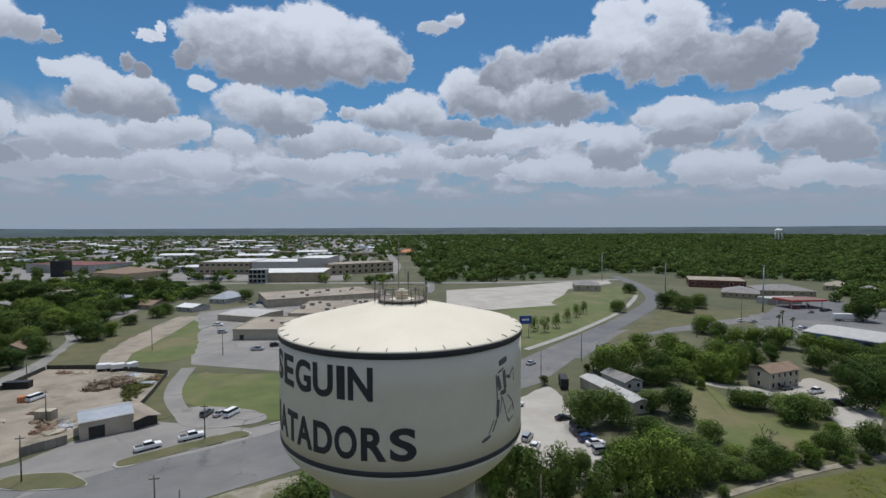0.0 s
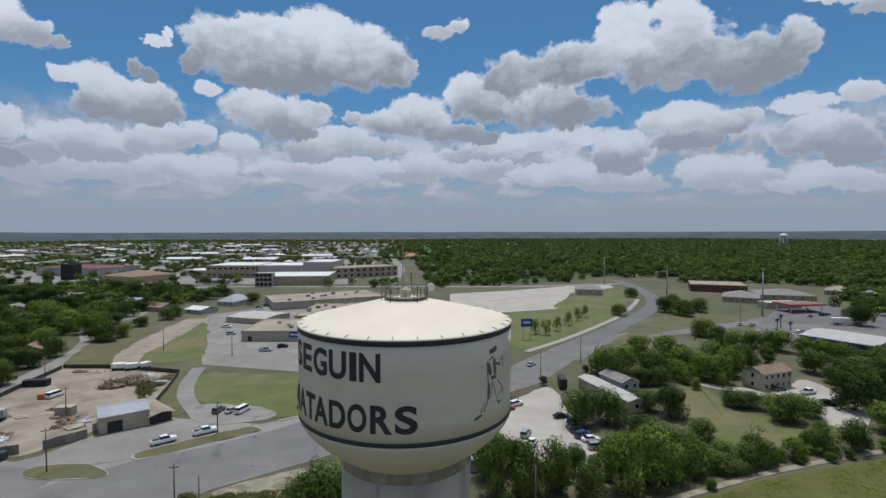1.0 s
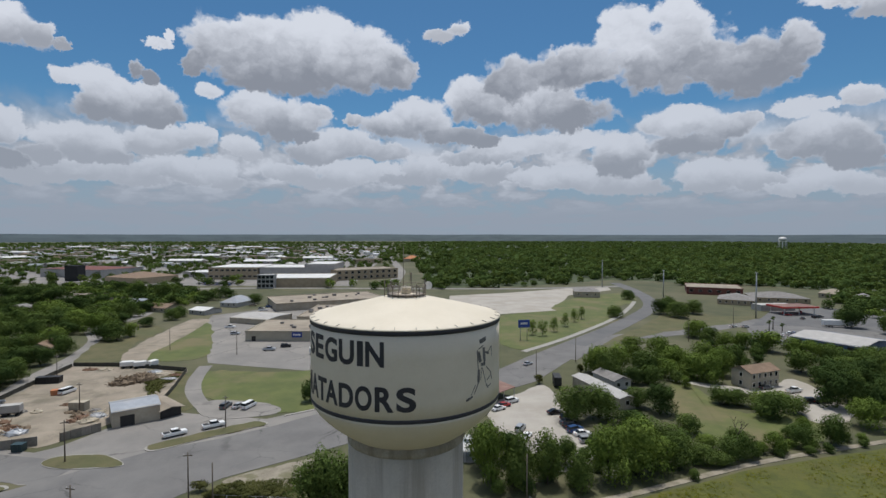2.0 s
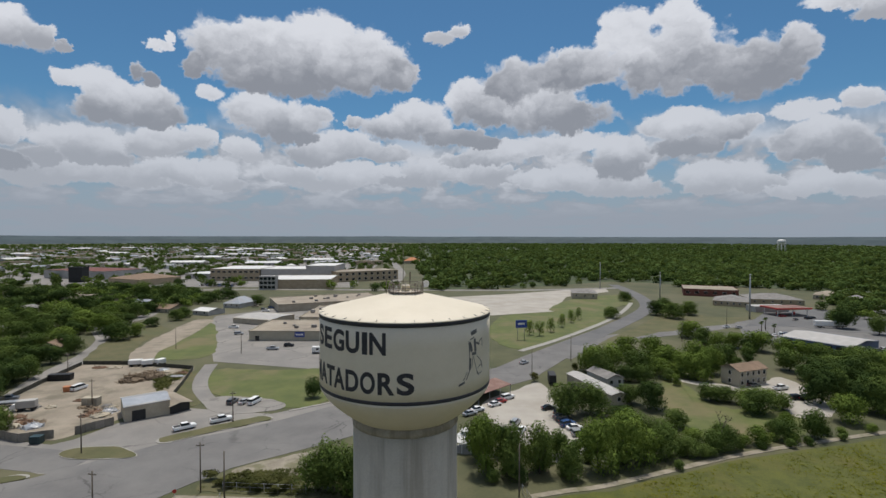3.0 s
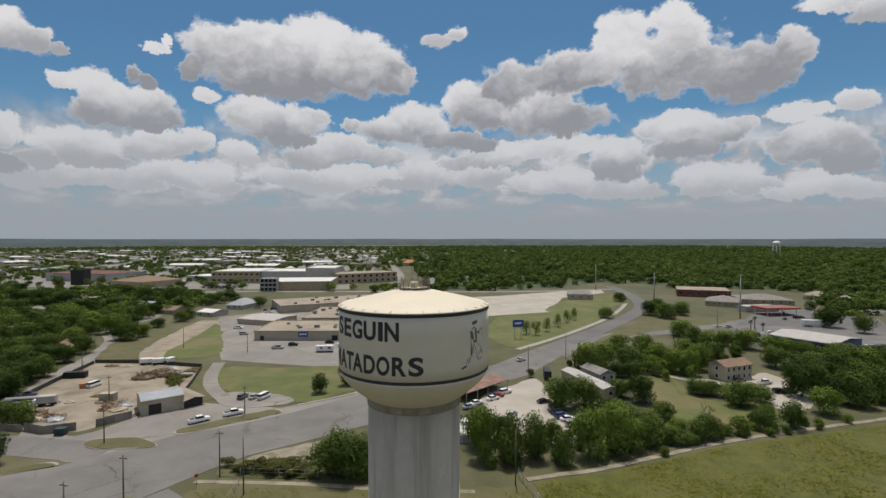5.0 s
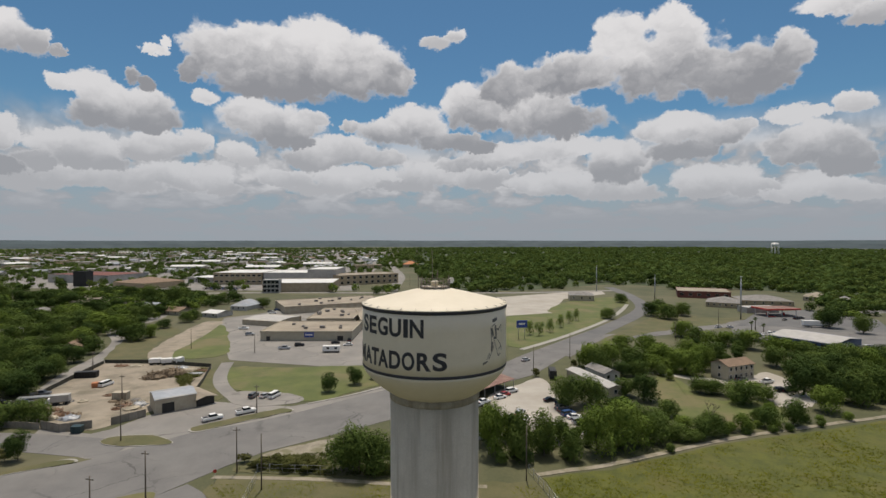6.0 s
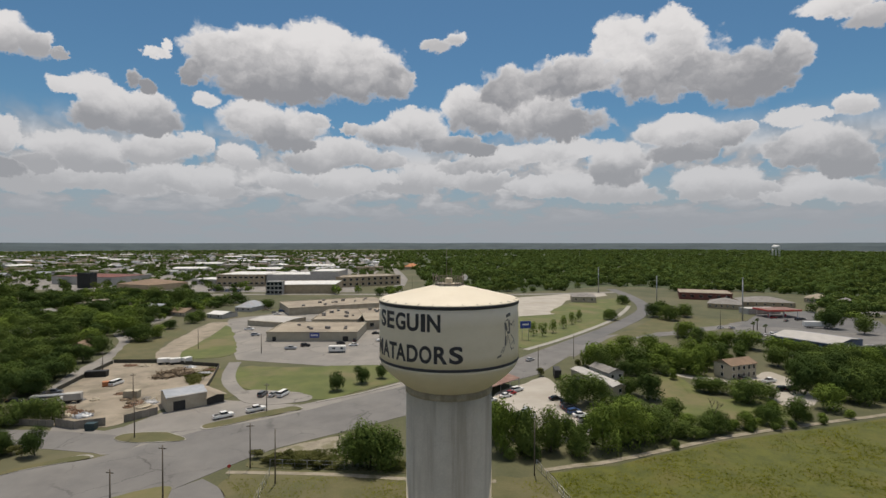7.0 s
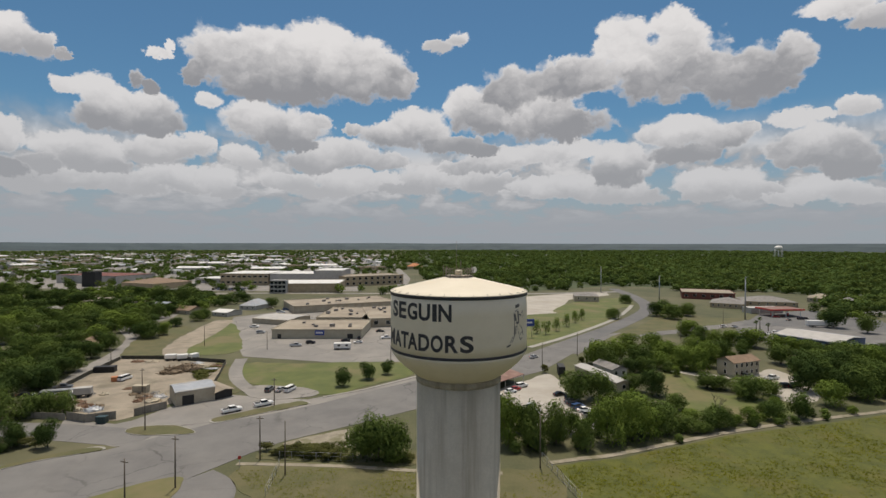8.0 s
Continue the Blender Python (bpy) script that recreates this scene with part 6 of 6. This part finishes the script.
def far_water_tower(p):
    t = thing("water_tower", pose(p[0], p[1], 0), "distant white water tower on slender legs", "water tower")
    part("tank", lathe([(0.5, 32), (6, 32.6), (11, 35), (12.5, 38.5), (12, 42), (9, 45.2), (5, 46.8), (0.3, 47.2)], 32), WHITE, t)
    part("riser", rod(bmesh.new(), (0, 0, -0.5), (0, 0, 33), 1.2, n=10), WHITE, t)
    for i in range(8):
        a = math.pi * i / 4
        part("leg", rod(bmesh.new(), (13 * math.cos(a), 13 * math.sin(a), -0.5), (11.5 * math.cos(a), 11.5 * math.sin(a), 37), 0.6), WHITE, t)
    return t


far_water_tower((1255.1, 1566.5))


# ---- the far town ----
def town_block(L, D, H, walls, roof, style, label):
    return building((-L / 2, -4000), (L / 2, -4000), D, H, label, walls, roof, style, 2.5, 0.4, category="building", name="town_building", group="far town buildings", windows=max(2, int(L / 9)), win=(2.2, 1.6))


TOWN = [town_block(28, 20, 5, WHITE, GREY_WALL, "flat", "far white flat-roofed commercial building"), town_block(45, 30, 6.5, TAN_WALL, GREY_WALL, "flat", "far tan commercial hall with a pale grey roof"),
        town_block(18, 12, 4, TAN_WALL, BROWN_ROOF, "gable", "far house with a brown shingled roof"), town_block(20, 13, 4, WHITE, GREY_METAL, "gable", "far house with a grey metal roof"),
        town_block(36, 22, 7, BRICK, TAN_ROOF, "flat", "far brick building with a flat tan roof"), town_block(60, 30, 6, GREY_WALL, WHITE_ROOF, "gable", "far long shed with a white roof"),
        town_block(16, 12, 3.6, GREY_WALL, WHITE_ROOF, "hip", "far small building with a white hipped roof")]
town_rng = random.Random(5)
spots, tries = [], 0
area = [(-720.2, 797.6), (-353, 744), (-41.4, 847.7), (-41.9, 1276.7), (-80.2, 1922.4), (-925.4, 2535.4), (-1545.8, 1794.9)]
while len(spots) < 190 and tries < 9000:
    tries += 1
    k = town_rng.random() ** 0.6
    y = 700 + 1500 * k
    p = (town_rng.uniform(-1.05, -0.02) * y, y)
    if inside(p, area) and all(abs(p[0] - q[0]) + abs(p[1] - q[1]) > 34 for q in spots):
        spots.append(p)
for p in spots:
    m = town_rng.choice(TOWN)
    copy_thing(m, pose(p[0], p[1], 0, 0, 0, town_rng.choice((0, 8, 90, -12)) + town_rng.uniform(-6, 6)))
SMALL = [town_block(16, 11, 3.8, WHITE, WHITE_ROOF, "flat", "far small white shop"), town_block(24, 14, 4.5, GREY_WALL, GREY_METAL, "gable", "far grey shed with a metal roof"), town_block(14, 10, 3.6, BRICK, GREY_SHINGLE, "hip", "far brick house with a grey shingled roof"), town_block(30, 16, 5, BEIGE_WALL, WHITE_ROOF, "flat", "far beige shop with a pale roof")]
more, tries = [], 0
while len(more) < 150 and tries < 9000:
    tries += 1
    y = 640 + 1700 * town_rng.random() ** 0.8
    p = (town_rng.uniform(-0.95, -0.06) * y, y)
    if all(abs(p[0] - q[0]) + abs(p[1] - q[1]) > 30 for q in spots + more):
        more.append(p)
for p in more:
    copy_thing(town_rng.choice(SMALL), pose(p[0], p[1], 0, 0, 0, town_rng.choice((0, 8, 90, -12)) + town_rng.uniform(-6, 6)))
TOWN += SMALL
for m in TOWN:
    for ob in list(m.children_recursive):
        bpy.data.objects.remove(ob)
    bpy.data.objects.remove(m)


# ---- smaller growth ----
def bare_tree(p, height):
    t = thing("bare_tree", pose(p[0], p[1], 0), "half-dead tree with bare pale branches", "tree")
    rng = random.Random(3)
    bm = bmesh.new()

    def limb(a, d, length, r, depth):
        b = a + d * length
        rod(bm, a, b, r, r * 0.6, 5)
        if depth:
            for i in range(3):
                e = (d + Vector((rng.uniform(-0.8, 0.8), rng.uniform(-0.8, 0.8), rng.uniform(-0.1, 0.5)))).normalized()
                limb(b, e, length * rng.uniform(0.5, 0.75), r * 0.55, depth - 1)

    limb(Vector((0, 0, -0.2)), Vector((0.1, 0, 1)).normalized(), height * 0.38, 0.2, 4)
    part("trunk", bm, BARK, t)
    return t


bare_tree((80.2, 76.3), 9)
bare_tree((55.9, 67.3), 8)


def palm(p, height):
    t = thing("palm", pose(p[0], p[1], 0), "small fan palm beside the forecourt", "palm", "palms")
    part("trunk", rod(bmesh.new(), (0, 0, -0.2), (0, 0, height), 0.28, 0.2, 8), BARK, t)
    rng = random.Random(2)
    for i in range(22):
        a, e = rng.uniform(0, 6.28), rng.uniform(-0.7, 1.1)
        d = Vector((math.cos(a) * math.cos(e), math.sin(a) * math.cos(e), math.sin(e)))
        side = d.cross(Vector((0, 0, 1))).normalized() * 0.3
        o = Vector((0, 0, height))
        bm = bmesh.new()
        q = [bm.verts.new(v) for v in (o, o + d * 0.9 + side, o + d * 1.7 - Vector((0, 0, 0.35)), o + d * 0.9 - side)]
        bm.faces.new(q)
        part("frond", bm, LEAF, t)
    return t


for p, h in (((195.6, 218.5), 5.5), ((202.7, 225), 6.5), ((200.2, 214.8), 4.5)):
    palm(p, h)


def tufts(name, poly, count, low, high, mat, label, seed):
    """Rough grass as loose bent blades, one mass."""
    rng = np.random.default_rng(seed)
    xs, ys = [p[0] for p in poly], [p[1] for p in poly]
    V, Fc = [], []
    made = 0
    while made < count:
        x, y = rng.uniform(min(xs), max(xs)), rng.uniform(min(ys), max(ys))
        if not inside((x, y), poly) or noise.noise((x * 0.08, y * 0.08, 2.0)) + rng.uniform(-0.4, 0.4) < 0:
            continue
        h = rng.uniform(low, high)
        for k in range(5):
            a = rng.uniform(0, 6.28)
            c, s = math.cos(a), math.sin(a)
            o = len(V)
            w, r = h * 0.4, h * rng.uniform(1.2, 2.6)
            V += [(x - s * w, y + c * w, 0.05), (x + s * w, y - c * w, 0.05), (x + c * r, y + s * r, h)]
            Fc.append((o, o + 1, o + 2))
        made += 1
    ob = new(name, mesh_from(name, np.array(V), np.array(Fc), mat))
    return tagged(ob, label, "grass", kind="stuff")


tufts("yard_weeds", [(-82.6, 122.6), (-86.3, 154.8), (-92.5, 157.3), (-98.8, 151.8), (-89.8, 135.3)], 500, 0.3, 0.8, SHRUB, "green weeds along the yard fence", 4)
GRASS = leaf_material("rough_grass", (0.085, 0.098, 0.010), (0.17, 0.17, 0.022))
tufts("meadow_grass", [(25.9, 49.7), (42, 53.4), (77.7, 64.6), (132.5, 76.4), (168.9, 83.7), (134.9, 50.8), (76, 28.6), (28.2, 32)], 6500, 0.14, 0.30, GRASS, "tall yellow-green meadow grass", 1)
tufts("rough_grass", [(-47.4, 53.1), (-24.1, 52.6), (11.2, 47.4), (23.9, 47.6), (23.2, 37.1), (-10.8, 28.8), (-40.1, 43.3)], 2500, 0.08, 0.2, GRASS, "rough dry grass tufts by the tower", 2)
tufts("rough_grass", [(-44.3, 59.4), (-39.3, 66.4), (-23.3, 68.2), (-6.8, 58.7), (-7.5, 53.8), (-24.6, 56.2)], 1200, 0.2, 0.5, SHRUB, "rough weeds on the roadside bank", 3)
